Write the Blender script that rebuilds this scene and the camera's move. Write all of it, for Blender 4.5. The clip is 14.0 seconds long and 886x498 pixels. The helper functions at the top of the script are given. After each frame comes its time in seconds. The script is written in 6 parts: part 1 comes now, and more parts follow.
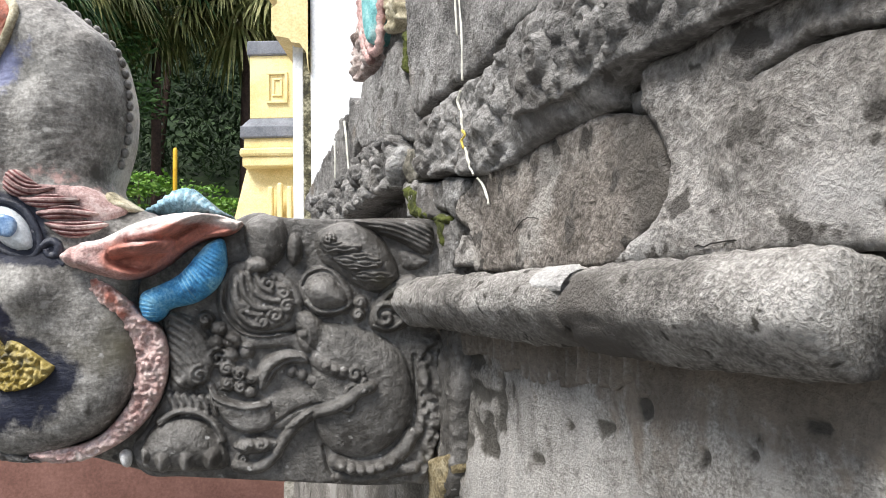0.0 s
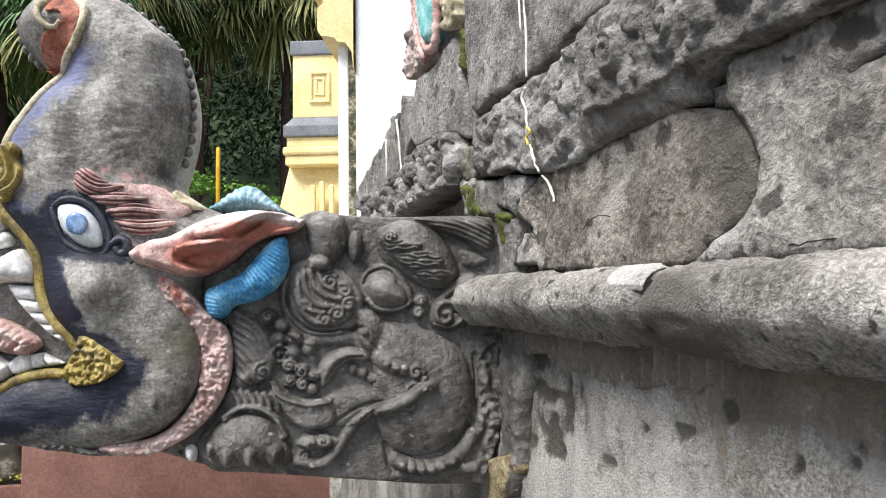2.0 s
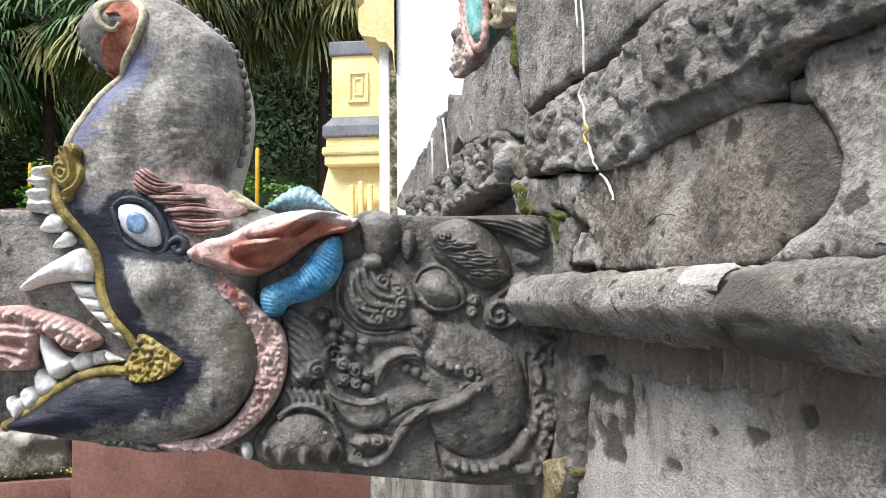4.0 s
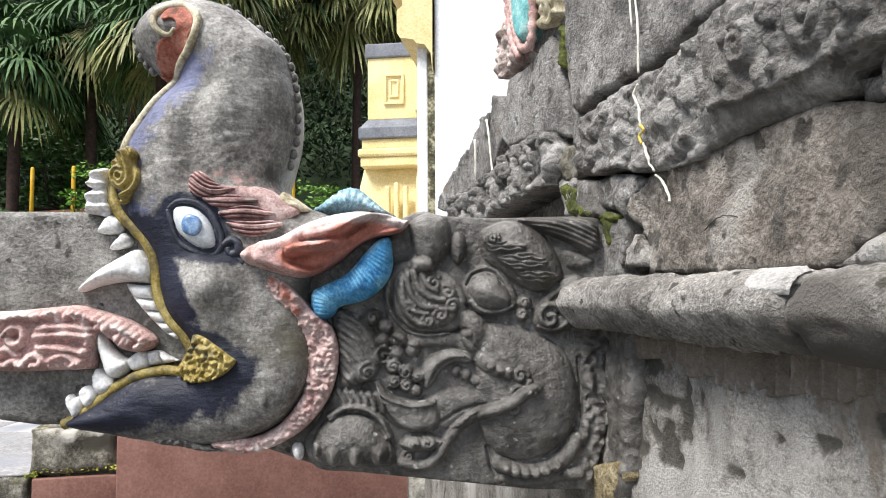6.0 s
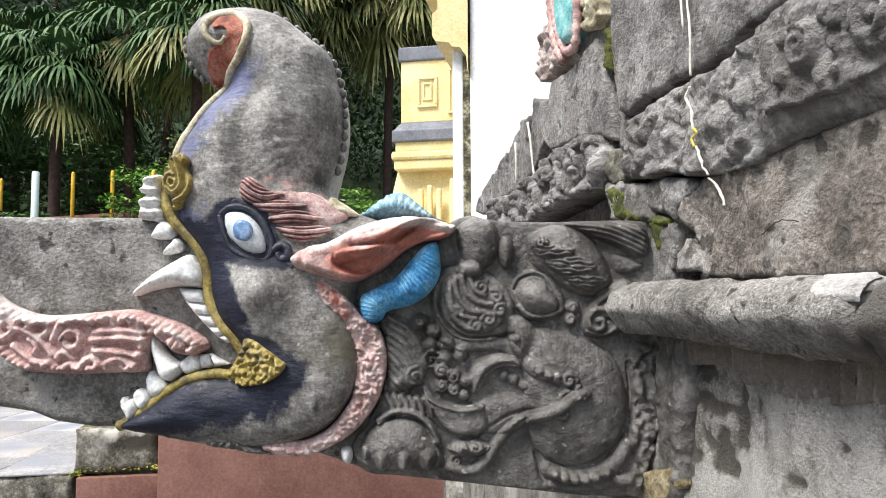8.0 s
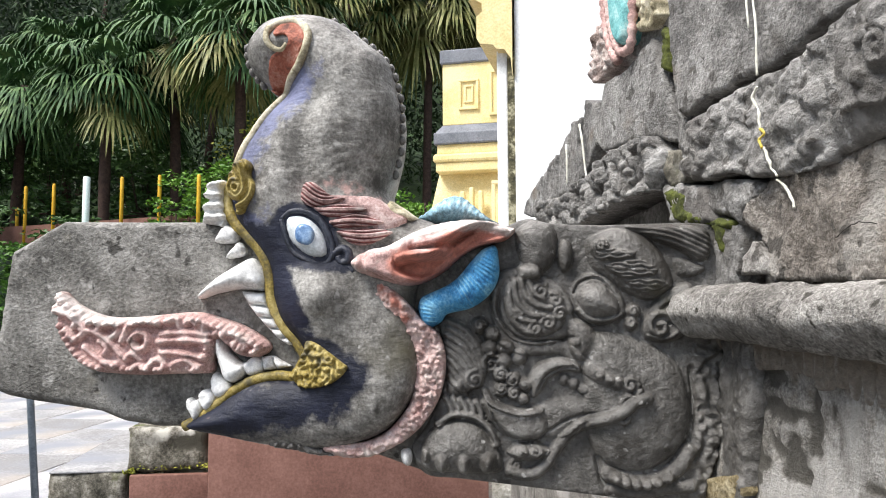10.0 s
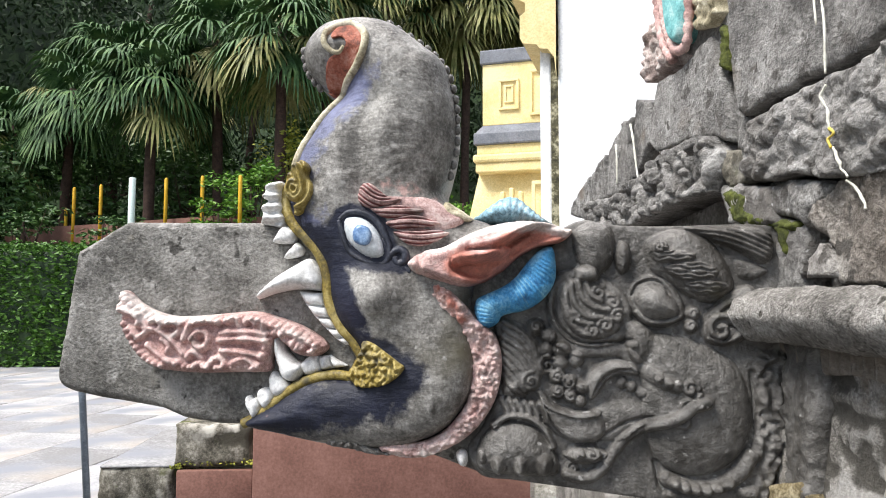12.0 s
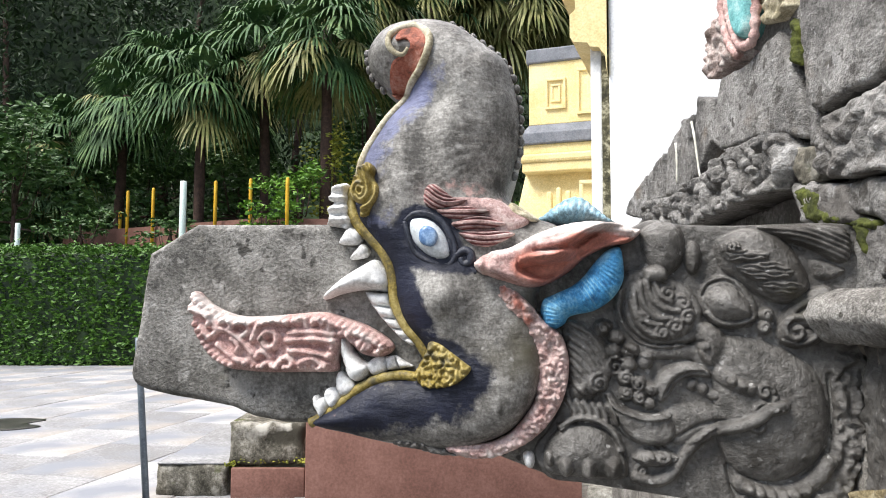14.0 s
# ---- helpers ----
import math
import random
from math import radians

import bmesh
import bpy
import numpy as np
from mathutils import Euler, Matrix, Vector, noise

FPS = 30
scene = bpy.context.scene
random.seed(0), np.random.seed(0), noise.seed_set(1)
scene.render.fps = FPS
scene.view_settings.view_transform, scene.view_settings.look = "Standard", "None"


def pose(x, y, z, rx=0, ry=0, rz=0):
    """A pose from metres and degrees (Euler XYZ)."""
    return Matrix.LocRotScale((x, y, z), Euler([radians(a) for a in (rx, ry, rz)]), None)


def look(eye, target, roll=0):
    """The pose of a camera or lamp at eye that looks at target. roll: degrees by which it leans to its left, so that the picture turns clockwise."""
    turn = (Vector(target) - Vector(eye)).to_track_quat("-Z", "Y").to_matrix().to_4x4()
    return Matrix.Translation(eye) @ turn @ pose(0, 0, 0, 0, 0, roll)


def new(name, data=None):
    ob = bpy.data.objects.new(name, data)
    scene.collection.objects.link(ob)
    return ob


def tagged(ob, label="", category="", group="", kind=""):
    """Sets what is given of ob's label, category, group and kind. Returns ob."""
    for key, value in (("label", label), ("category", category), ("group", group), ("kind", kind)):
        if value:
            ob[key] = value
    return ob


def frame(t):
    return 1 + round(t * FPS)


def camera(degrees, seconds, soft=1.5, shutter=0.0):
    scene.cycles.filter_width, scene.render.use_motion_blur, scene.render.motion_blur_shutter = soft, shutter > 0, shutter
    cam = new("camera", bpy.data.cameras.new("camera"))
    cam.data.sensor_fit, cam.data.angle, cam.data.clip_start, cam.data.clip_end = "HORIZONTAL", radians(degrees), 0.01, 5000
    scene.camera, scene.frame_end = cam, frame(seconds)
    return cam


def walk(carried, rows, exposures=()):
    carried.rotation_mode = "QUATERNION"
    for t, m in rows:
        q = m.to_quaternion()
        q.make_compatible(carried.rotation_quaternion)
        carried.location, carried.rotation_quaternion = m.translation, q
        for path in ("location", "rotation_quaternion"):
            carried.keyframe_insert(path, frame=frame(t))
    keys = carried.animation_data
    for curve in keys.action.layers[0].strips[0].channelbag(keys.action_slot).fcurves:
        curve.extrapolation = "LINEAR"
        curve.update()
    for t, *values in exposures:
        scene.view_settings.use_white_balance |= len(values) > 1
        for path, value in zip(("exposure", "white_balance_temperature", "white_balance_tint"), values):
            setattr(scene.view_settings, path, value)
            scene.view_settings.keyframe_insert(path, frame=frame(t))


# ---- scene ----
cam = camera(62.9, 14.0, soft=1.0)
METRES, EYE, TILT, LEAN, TURN = 0.2, 0.98, 0.0, 0.0, 0.0
ROWS = [
    (0.0, 0.0, 0.0, 0.0, 0.07, 3.63, 1.09),
    (0.5, -0.044, 0.0069, 0.0011, 0.78, 3.63, 1.03),
    (1.0, -0.0896, 0.0128, -0.002, 1.55, 3.53, 0.95),
    (1.5, -0.1337, 0.0198, -0.0012, 2.27, 3.49, 0.85),
    (2.0, -0.1722, 0.0287, 0.0042, 2.95, 3.54, 0.79),
    (2.5, -0.2086, 0.0361, 0.0043, 3.63, 3.53, 0.81),
    (3.0, -0.24, 0.0475, 0.0044, 4.29, 3.5, 0.77),
    (5.5, -0.4028, 0.0566, 0.0143, 7.7, 3.62, 0.38),
    (6.0, -0.43, 0.0574, 0.0145, 8.25, 3.64, 0.39),
    (6.5, -0.4533, 0.0572, 0.0202, 8.83, 3.66, 0.48),
    (7.0, -0.4815, 0.0534, 0.0247, 9.37, 3.68, 0.41),
    (7.5, -0.5111, 0.0459, 0.0292, 9.94, 3.75, 0.41),
    (8.0, -0.5468, 0.0361, 0.0321, 10.66, 3.82, 0.33),
    (10.5, -0.7185, -0.0115, 0.0418, 14.47, 4.02, 0.21),
    (11.0, -0.7542, -0.0198, 0.0414, 15.22, 4.03, 0.1),
    (11.5, -0.7849, -0.0276, 0.0443, 15.91, 4.01, -0.03),
    (12.0, -0.8174, -0.0418, 0.0465, 16.55, 4.02, -0.12),
    (12.5, -0.857, -0.0557, 0.0482, 17.35, 4.02, -0.11),
    (13.0, -0.894, -0.0688, 0.0478, 18.24, 4.05, -0.02),
    (13.5, -0.9338, -0.0776, 0.0503, 19.07, 4.06, -0.15),
    (14.0, -0.9702, -0.0883, 0.0474, 19.94, 4.06, -0.14),
]
walk(cam, [(t, pose(0, 0, EYE, TILT, LEAN, TURN) @ pose(METRES * x, METRES * y, METRES * z, 90 + pitch, roll, yaw)) for t, x, y, z, yaw, pitch, roll in ROWS])

# ---- world and light ----
world = bpy.data.worlds.new("overcast_sky")
scene.world = world
world.use_nodes = True
sky = world.node_tree.nodes.new("ShaderNodeTexSky")
sky.sky_type = 'NISHITA'
sky.sun_disc = False
sky.sun_elevation, sky.sun_rotation = radians(70), radians(-40)
sky.air_density, sky.dust_density = 1.0, 3.0
back = world.node_tree.nodes["Background"]
hazy = world.node_tree.nodes.new("ShaderNodeHueSaturation")
hazy.inputs["Saturation"].default_value = 0.6
world.node_tree.links.new(sky.outputs[0], hazy.inputs["Color"])
world.node_tree.links.new(hazy.outputs[0], back.inputs[0])
back.inputs[1].default_value = 0.12
lamp = bpy.data.lights.new("sun", 'SUN')
lamp.energy, lamp.angle, lamp.color = 2.2, radians(26), (1.0, 0.97, 0.93)
sun = new("sun", lamp)
sun.matrix_world = look((0, 0, 0), (0.44, 0.56, -1.0))
scene.view_settings.exposure = 1.55


# ---- materials ----
def material(name, stops, scale=8.0, rough=0.85, bump=0.3, grain=60.0, spots=None, metal=0.0, spec=0.4, hew=0.0, per_object=0.0, coat=0.0, streak=1.0, size=0.002, paint=(), ripple=None, fleck=0.12):
    """A weathered surface: two scales of noise through a ramp, grain relief, and blotches of a second colour.
    spots: (colour, scale, threshold, softness)."""
    m = bpy.data.materials.new(name)
    m.use_nodes = True
    nt = m.node_tree
    N, L = nt.nodes, nt.links
    b = N["Principled BSDF"]
    b.inputs["Roughness"].default_value = rough
    b.inputs["Metallic"].default_value = metal
    b.inputs["Coat Weight"].default_value = coat
    b.inputs["Specular IOR Level"].default_value = spec
    tc = N.new("ShaderNodeTexCoord")
    mp = N.new("ShaderNodeMapping")
    mp.inputs["Scale"].default_value = (1.0, 1.0, streak)
    L.new(tc.outputs["Object"], mp.inputs[0])
    n1 = N.new("ShaderNodeTexNoise")
    n1.inputs["Scale"].default_value, n1.inputs["Detail"].default_value, n1.inputs["Roughness"].default_value = scale, 8.0, 0.65
    L.new(mp.outputs[0], n1.inputs["Vector"])
    n2 = N.new("ShaderNodeTexNoise")
    n2.inputs["Scale"].default_value, n2.inputs["Detail"].default_value, n2.inputs["Roughness"].default_value = grain, 6.0, 0.7
    L.new(tc.outputs["Object"], n2.inputs["Vector"])
    mixv = N.new("ShaderNodeMath")
    mixv.operation = 'MULTIPLY_ADD'
    mixv.inputs[1].default_value = 0.36
    L.new(n2.outputs[0], mixv.inputs[0])
    half = N.new("ShaderNodeMath")
    half.operation = 'MULTIPLY'
    half.inputs[1].default_value = 0.64
    L.new(n1.outputs[0], half.inputs[0])
    L.new(half.outputs[0], mixv.inputs[2])
    ramp = N.new("ShaderNodeValToRGB")
    els = ramp.color_ramp.elements
    while len(els) < len(stops):
        els.new(0.5)
    for k, c in enumerate(stops):
        els[k].position = 0.405 + 0.19 * k / max(1, len(stops) - 1)
        els[k].color = (*c, 1)
    fac = mixv.outputs[0]
    if per_object:
        oi = N.new("ShaderNodeObjectInfo")
        add = N.new("ShaderNodeMath")
        add.operation = 'MULTIPLY_ADD'
        add.inputs[1].default_value = per_object
        L.new(oi.outputs["Random"], add.inputs[0])
        sub = N.new("ShaderNodeMath")
        sub.operation = 'SUBTRACT'
        sub.inputs[1].default_value = per_object / 2
        L.new(fac, sub.inputs[0])
        L.new(sub.outputs[0], add.inputs[2])
        fac = add.outputs[0]
    L.new(fac, ramp.inputs[0])
    speck = N.new("ShaderNodeTexNoise")
    speck.inputs["Scale"].default_value, speck.inputs["Detail"].default_value, speck.inputs["Roughness"].default_value = grain * 2.0, 3.0, 0.6
    L.new(tc.outputs["Object"], speck.inputs["Vector"])
    lift = N.new("ShaderNodeMapRange")
    lift.inputs[1].default_value, lift.inputs[2].default_value, lift.inputs[3].default_value, lift.inputs[4].default_value = 0.33, 0.67, 1 - fleck, 1 + fleck
    L.new(speck.outputs[0], lift.inputs[0])
    tint = N.new("ShaderNodeMix")
    tint.data_type, tint.blend_type = 'RGBA', 'MULTIPLY'
    tint.inputs[0].default_value = 1.0
    L.new(ramp.outputs[0], tint.inputs[6])
    L.new(lift.outputs[0], tint.inputs[7])
    colour = tint.outputs[2]
    for k, (sc, sscale, thr, soft) in enumerate(spots or []):
        n3 = N.new("ShaderNodeTexNoise")
        n3.inputs["Scale"].default_value, n3.inputs["Detail"].default_value = sscale, 7.0
        off = N.new("ShaderNodeMapping")
        off.inputs["Location"].default_value = (3.7 * k + 1.3, 1.1 * k, 2.9 * k)
        L.new(mp.outputs[0], off.inputs[0])
        L.new(off.outputs[0], n3.inputs["Vector"])
        mr = N.new("ShaderNodeMapRange")
        mr.inputs[1].default_value, mr.inputs[2].default_value = thr, thr + soft
        L.new(n3.outputs[0], mr.inputs[0])
        mix = N.new("ShaderNodeMix")
        mix.data_type = 'RGBA'
        mix.inputs[7].default_value = (*sc, 1)
        L.new(mr.outputs[0], mix.inputs[0])
        L.new(colour, mix.inputs[6])
        colour = mix.outputs[2]
    for k, (attr, pc, wear) in enumerate(paint):
        at = N.new("ShaderNodeAttribute")
        at.attribute_name = attr
        n4 = N.new("ShaderNodeTexNoise")
        n4.inputs["Scale"].default_value, n4.inputs["Detail"].default_value, n4.inputs["Roughness"].default_value = 38.0 + 9 * k, 8.0, 0.7
        L.new(tc.outputs["Object"], n4.inputs["Vector"])
        s1 = N.new("ShaderNodeMath")
        s1.operation = 'MULTIPLY_ADD'
        s1.inputs[1].default_value, s1.inputs[2].default_value = wear, -0.5 * wear
        L.new(n4.outputs[0], s1.inputs[0])
        s2 = N.new("ShaderNodeMath")
        L.new(at.outputs["Fac"], s2.inputs[0])
        L.new(s1.outputs[0], s2.inputs[1])
        mr = N.new("ShaderNodeMapRange")
        mr.inputs[1].default_value, mr.inputs[2].default_value = 0.36, 0.7
        L.new(s2.outputs[0], mr.inputs[0])
        mix = N.new("ShaderNodeMix")
        mix.data_type = 'RGBA'
        worn = N.new("ShaderNodeMapRange")
        worn.inputs[1].default_value, worn.inputs[2].default_value, worn.inputs[3].default_value, worn.inputs[4].default_value = 0.38, 0.62, 0.55, 1.45
        L.new(mixv.outputs[0], worn.inputs[0])
        coatc = N.new("ShaderNodeMix")
        coatc.data_type, coatc.blend_type = 'RGBA', 'MULTIPLY'
        coatc.inputs[0].default_value = 1.0
        coatc.inputs[6].default_value = (*pc, 1)
        L.new(worn.outputs[0], coatc.inputs[7])
        L.new(coatc.outputs[2], mix.inputs[7])
        L.new(mr.outputs[0], mix.inputs[0])
        L.new(colour, mix.inputs[6])
        colour = mix.outputs[2]
    L.new(colour, b.inputs["Base Color"])
    bp = N.new("ShaderNodeBump")
    bp.inputs["Strength"].default_value = bump
    bp.inputs["Distance"].default_value = size
    if ripple:
        wv = N.new("ShaderNodeTexNoise")
        wm = N.new("ShaderNodeMapping")
        wm.inputs["Scale"].default_value = ripple
        wm.inputs["Rotation"].default_value = (0, radians(-20), 0)
        L.new(tc.outputs["Object"], wm.inputs[0])
        L.new(wm.outputs[0], wv.inputs["Vector"])
        wv.inputs["Scale"].default_value, wv.inputs["Detail"].default_value = 1.0, 3.0
        wa = N.new("ShaderNodeMath")
        wa.operation = 'MULTIPLY_ADD'
        wa.inputs[1].default_value = 0.9
        L.new(wv.outputs[0], wa.inputs[0])
        L.new(n2.outputs[0], wa.inputs[2])
        L.new(wa.outputs[0], bp.inputs["Height"])
    else:
        pit = N.new("ShaderNodeMath")
        pit.operation = 'MULTIPLY_ADD'
        pit.inputs[1].default_value = 0.5
        L.new(speck.outputs[0], pit.inputs[0])
        L.new(n2.outputs[0], pit.inputs[2])
        height = pit.outputs[0]
        if hew:
            tooled = N.new("ShaderNodeTexNoise")
            tooled.inputs["Scale"].default_value, tooled.inputs["Detail"].default_value, tooled.inputs["Roughness"].default_value = 38.0, 9.0, 0.72
            L.new(tc.outputs["Object"], tooled.inputs["Vector"])
            more = N.new("ShaderNodeMath")
            more.operation = 'MULTIPLY_ADD'
            more.inputs[1].default_value = hew
            L.new(tooled.outputs[0], more.inputs[0])
            L.new(height, more.inputs[2])
            height = more.outputs[0]
        L.new(height, bp.inputs["Height"])
    L.new(bp.outputs[0], b.inputs["Normal"])
    return m


STONE = material("dark_carved_stone", [(0.05, 0.047, 0.042), (0.108, 0.101, 0.092), (0.185, 0.176, 0.163)], 12, 0.42, 0.8, 80, [((0.17, 0.162, 0.15), 9, 0.6, 0.12), ((0.055, 0.05, 0.044), 16, 0.58, 0.1), ((0.3, 0.29, 0.275), 70, 0.66, 0.05), ((0.09, 0.082, 0.036), 4, 0.64, 0.12)], size=0.004, fleck=0.1, hew=0.6)
SLAB = material("weathered_slab_stone", [(0.085, 0.08, 0.071), (0.19, 0.181, 0.164), (0.33, 0.316, 0.292)], 10, 0.7, 0.9, 110, [((0.08, 0.075, 0.066), 6, 0.57, 0.1), ((0.2, 0.165, 0.085), 6, 0.64, 0.12), ((0.38, 0.365, 0.34), 30, 0.6, 0.08), ((0.05, 0.046, 0.04), 45, 0.62, 0.06)], size=0.005, fleck=0.16, hew=1.0)
WALLSTONE = material("rough_wall_stone", [(0.15, 0.138, 0.123), (0.31, 0.288, 0.263), (0.5, 0.473, 0.44)], 7, 0.85, 0.9, 90, [((0.15, 0.135, 0.118), 4, 0.57, 0.1), ((0.2, 0.17, 0.14), 3, 0.56, 0.12), ((0.5, 0.48, 0.455), 9, 0.56, 0.1), ((0.11, 0.1, 0.088), 30, 0.57, 0.05), ((0.16, 0.15, 0.08), 3, 0.66, 0.08)], per_object=0.05, size=0.012, fleck=0.18, hew=1.6)
BROWNSTONE = material("brown_stained_stone", [(0.14, 0.12, 0.1), (0.29, 0.256, 0.222), (0.46, 0.42, 0.375)], 7, 0.85, 0.9, 90, [((0.13, 0.116, 0.1), 5, 0.55, 0.12), ((0.45, 0.42, 0.38), 10, 0.57, 0.1), ((0.1, 0.09, 0.078), 30, 0.57, 0.05), ((0.17, 0.15, 0.07), 4, 0.62, 0.1)], size=0.012, fleck=0.18, hew=1.6)
DARKSTONE = material("dark_weathered_stone", [(0.1, 0.095, 0.089), (0.215, 0.206, 0.193), (0.36, 0.346, 0.328)], 9, 0.75, 0.9, 90, [((0.15, 0.138, 0.125), 5, 0.56, 0.1), ((0.42, 0.408, 0.392), 14, 0.62, 0.1), ((0.1, 0.092, 0.083), 34, 0.59, 0.05), ((0.2, 0.165, 0.13), 8, 0.63, 0.1), ((0.42, 0.41, 0.4), 80, 0.66, 0.05), ((0.1, 0.098, 0.04), 4, 0.67, 0.1)], per_object=0.05, size=0.008, fleck=0.14, hew=1.2)
ROLLSTONE = material("pale_moulding_stone", [(0.11, 0.102, 0.091), (0.265, 0.25, 0.228), (0.47, 0.45, 0.42)], 10, 0.85, 1.0, 170, [((0.11, 0.1, 0.088), 6, 0.59, 0.12), ((0.06, 0.055, 0.045), 50, 0.63, 0.06)], size=0.005, fleck=0.24)
PLASTER = material("stained_plaster", [(0.1, 0.092, 0.08), (0.23, 0.214, 0.19), (0.4, 0.38, 0.35)], 9, 0.85, 0.9, 170, [((0.07, 0.062, 0.05), 6, 0.58, 0.12), ((0.34, 0.325, 0.3), 13, 0.58, 0.06), ((0.06, 0.054, 0.045), 30, 0.62, 0.06)], streak=0.35, size=0.004, paint=(("brown", (0.2, 0.172, 0.142), 1.6), ("pale", (0.36, 0.343, 0.318), 1.3), ("bare", (0.085, 0.078, 0.066), 0.5)), fleck=0.24)
PATCH = material("pale_mortar", [(0.22, 0.212, 0.2), (0.36, 0.35, 0.335), (0.48, 0.47, 0.45)], 14, 0.85, 0.9, 190, size=0.003)
SAND = material("ochre_mortar", [(0.09, 0.07, 0.04), (0.24, 0.19, 0.1), (0.4, 0.34, 0.22)], 18, 0.9, 1.0, 150, size=0.005)
DRIP = material("cream_paint", [(0.62, 0.6, 0.5), (0.8, 0.78, 0.7)], 30, 0.5, 0.2, 90)
DRIPYELLOW = material("yellow_paint", [(0.55, 0.4, 0.04), (0.7, 0.55, 0.12)], 30, 0.5, 0.2, 90)
TEALPAINT = material("turquoise_paint", [(0.1, 0.3, 0.3), (0.2, 0.5, 0.5), (0.4, 0.62, 0.6)], 30, 0.65, 0.5, 150)
DUSTYPINK = material("dusty_pink_brown_paint", [(0.16, 0.12, 0.1), (0.4, 0.31, 0.28), (0.58, 0.52, 0.48)], 24, 0.8, 0.7, 150, size=0.004)
JOINT = material("dark_paving_joint", [(0.05, 0.048, 0.044), (0.1, 0.096, 0.09)], 8, 0.9, 0.5, 60)
HEADSTONE = material("painted_head_stone", [(0.09, 0.084, 0.075), (0.19, 0.18, 0.164), (0.32, 0.308, 0.285)], 16, 0.48, 0.9, 120, [((0.11, 0.1, 0.07), 6, 0.63, 0.14), ((0.06, 0.055, 0.048), 22, 0.64, 0.08), ((0.3, 0.29, 0.27), 60, 0.64, 0.06)], paint=(("blue", (0.14, 0.15, 0.235), 1.9), ("navy", (0.012, 0.014, 0.027), 1.5), ("pinkish", (0.42, 0.28, 0.25), 2.2)), ripple=(30, 30, 120), fleck=0.18, spec=0.3)
GOLD = material("worn_ochre_gold_paint", [(0.1, 0.075, 0.02), (0.25, 0.185, 0.04), (0.4, 0.32, 0.12)], 25, 0.5, 0.5, 160, [((0.1, 0.085, 0.045), 30, 0.57, 0.1)])
TRIM = material("faded_cream_trim_paint", [(0.2, 0.17, 0.1), (0.42, 0.37, 0.25), (0.6, 0.55, 0.42)], 25, 0.7, 0.5, 160)
PINK = material("faded_pink_paint", [(0.33, 0.195, 0.175), (0.54, 0.34, 0.31), (0.68, 0.49, 0.45)], 30, 0.65, 0.6, 170, [((0.66, 0.58, 0.53), 26, 0.6, 0.12), ((0.2, 0.14, 0.125), 34, 0.64, 0.08)], size=0.004, hew=0.8, paint=(("red", (0.5, 0.2, 0.15), 1.2), ("pale", (0.66, 0.57, 0.53), 0.9)))
BROWPINK = material("dusky_pink_paint", [(0.2, 0.125, 0.115), (0.4, 0.26, 0.24), (0.56, 0.44, 0.41)], 30, 0.65, 0.6, 170, [((0.3, 0.27, 0.25), 14, 0.55, 0.1)], paint=(("red", (0.17, 0.05, 0.048), 0.6),))
REDPAINT = material("brick_red_paint", [(0.13, 0.05, 0.035), (0.33, 0.1, 0.06), (0.4, 0.19, 0.14)], 26, 0.75, 0.6, 150)
BLUE = material("sky_blue_paint", [(0.03, 0.16, 0.36), (0.07, 0.33, 0.62), (0.25, 0.55, 0.75)], 30, 0.6, 0.6, 160, paint=(("pale", (0.36, 0.66, 0.76), 0.6),))
TEAL = material("faded_turquoise_paint", [(0.12, 0.19, 0.21), (0.24, 0.42, 0.52), (0.48, 0.62, 0.68)], 26, 0.75, 0.8, 150, [((0.13, 0.13, 0.1), 12, 0.56, 0.12)])
WHITE = material("white_tooth_paint", [(0.55, 0.54, 0.52), (0.75, 0.74, 0.72), (0.8, 0.8, 0.78)], 20, 0.55, 0.4, 120, [((0.35, 0.34, 0.33), 24, 0.63, 0.1)])
EYEWHITE = material("glossy_eye_white", [(0.55, 0.6, 0.62), (0.72, 0.76, 0.78)], 20, 0.25, 0.15, 120, coat=0.3)
IRIS = material("blue_iris_paint", [(0.07, 0.15, 0.3), (0.16, 0.27, 0.46), (0.3, 0.42, 0.58)], 60, 0.3, 0.15, 150, coat=0.3)
NAVY = material("dark_navy_paint", [(0.012, 0.014, 0.022), (0.03, 0.034, 0.05), (0.07, 0.07, 0.08)], 26, 0.45, 0.5, 150)
BLACK = material("mortar_shadow_gap", [(0.02, 0.018, 0.015), (0.05, 0.045, 0.04)], 12, 0.95, 0.5, 60)
WHITEWALL = material("white_painted_wall", [(0.8, 0.8, 0.79), (0.86, 0.86, 0.85)], 3, 0.7, 0.1, 40)
GRIME = material("grimy_white_edge", [(0.03, 0.028, 0.015), (0.1, 0.09, 0.05), (0.4, 0.37, 0.25)], 10, 0.9, 0.3, 40)
YELLOW = material("cream_yellow_paint", [(0.66, 0.53, 0.24), (0.75, 0.62, 0.31), (0.78, 0.67, 0.38)], 3, 0.7, 0.15, 50)
GREYPAINT = material("grey_blue_paint", [(0.12, 0.13, 0.15), (0.2, 0.21, 0.235)], 5, 0.7, 0.15, 50)
PAVING = material("pale_stone_paving", [(0.19, 0.186, 0.186), (0.28, 0.276, 0.276), (0.37, 0.363, 0.36)], 1.6, 0.75, 0.3, 30, [((0.2, 0.21, 0.235), 1.2, 0.55, 0.15), ((0.31, 0.27, 0.23), 0.8, 0.6, 0.1)], per_object=0.2)
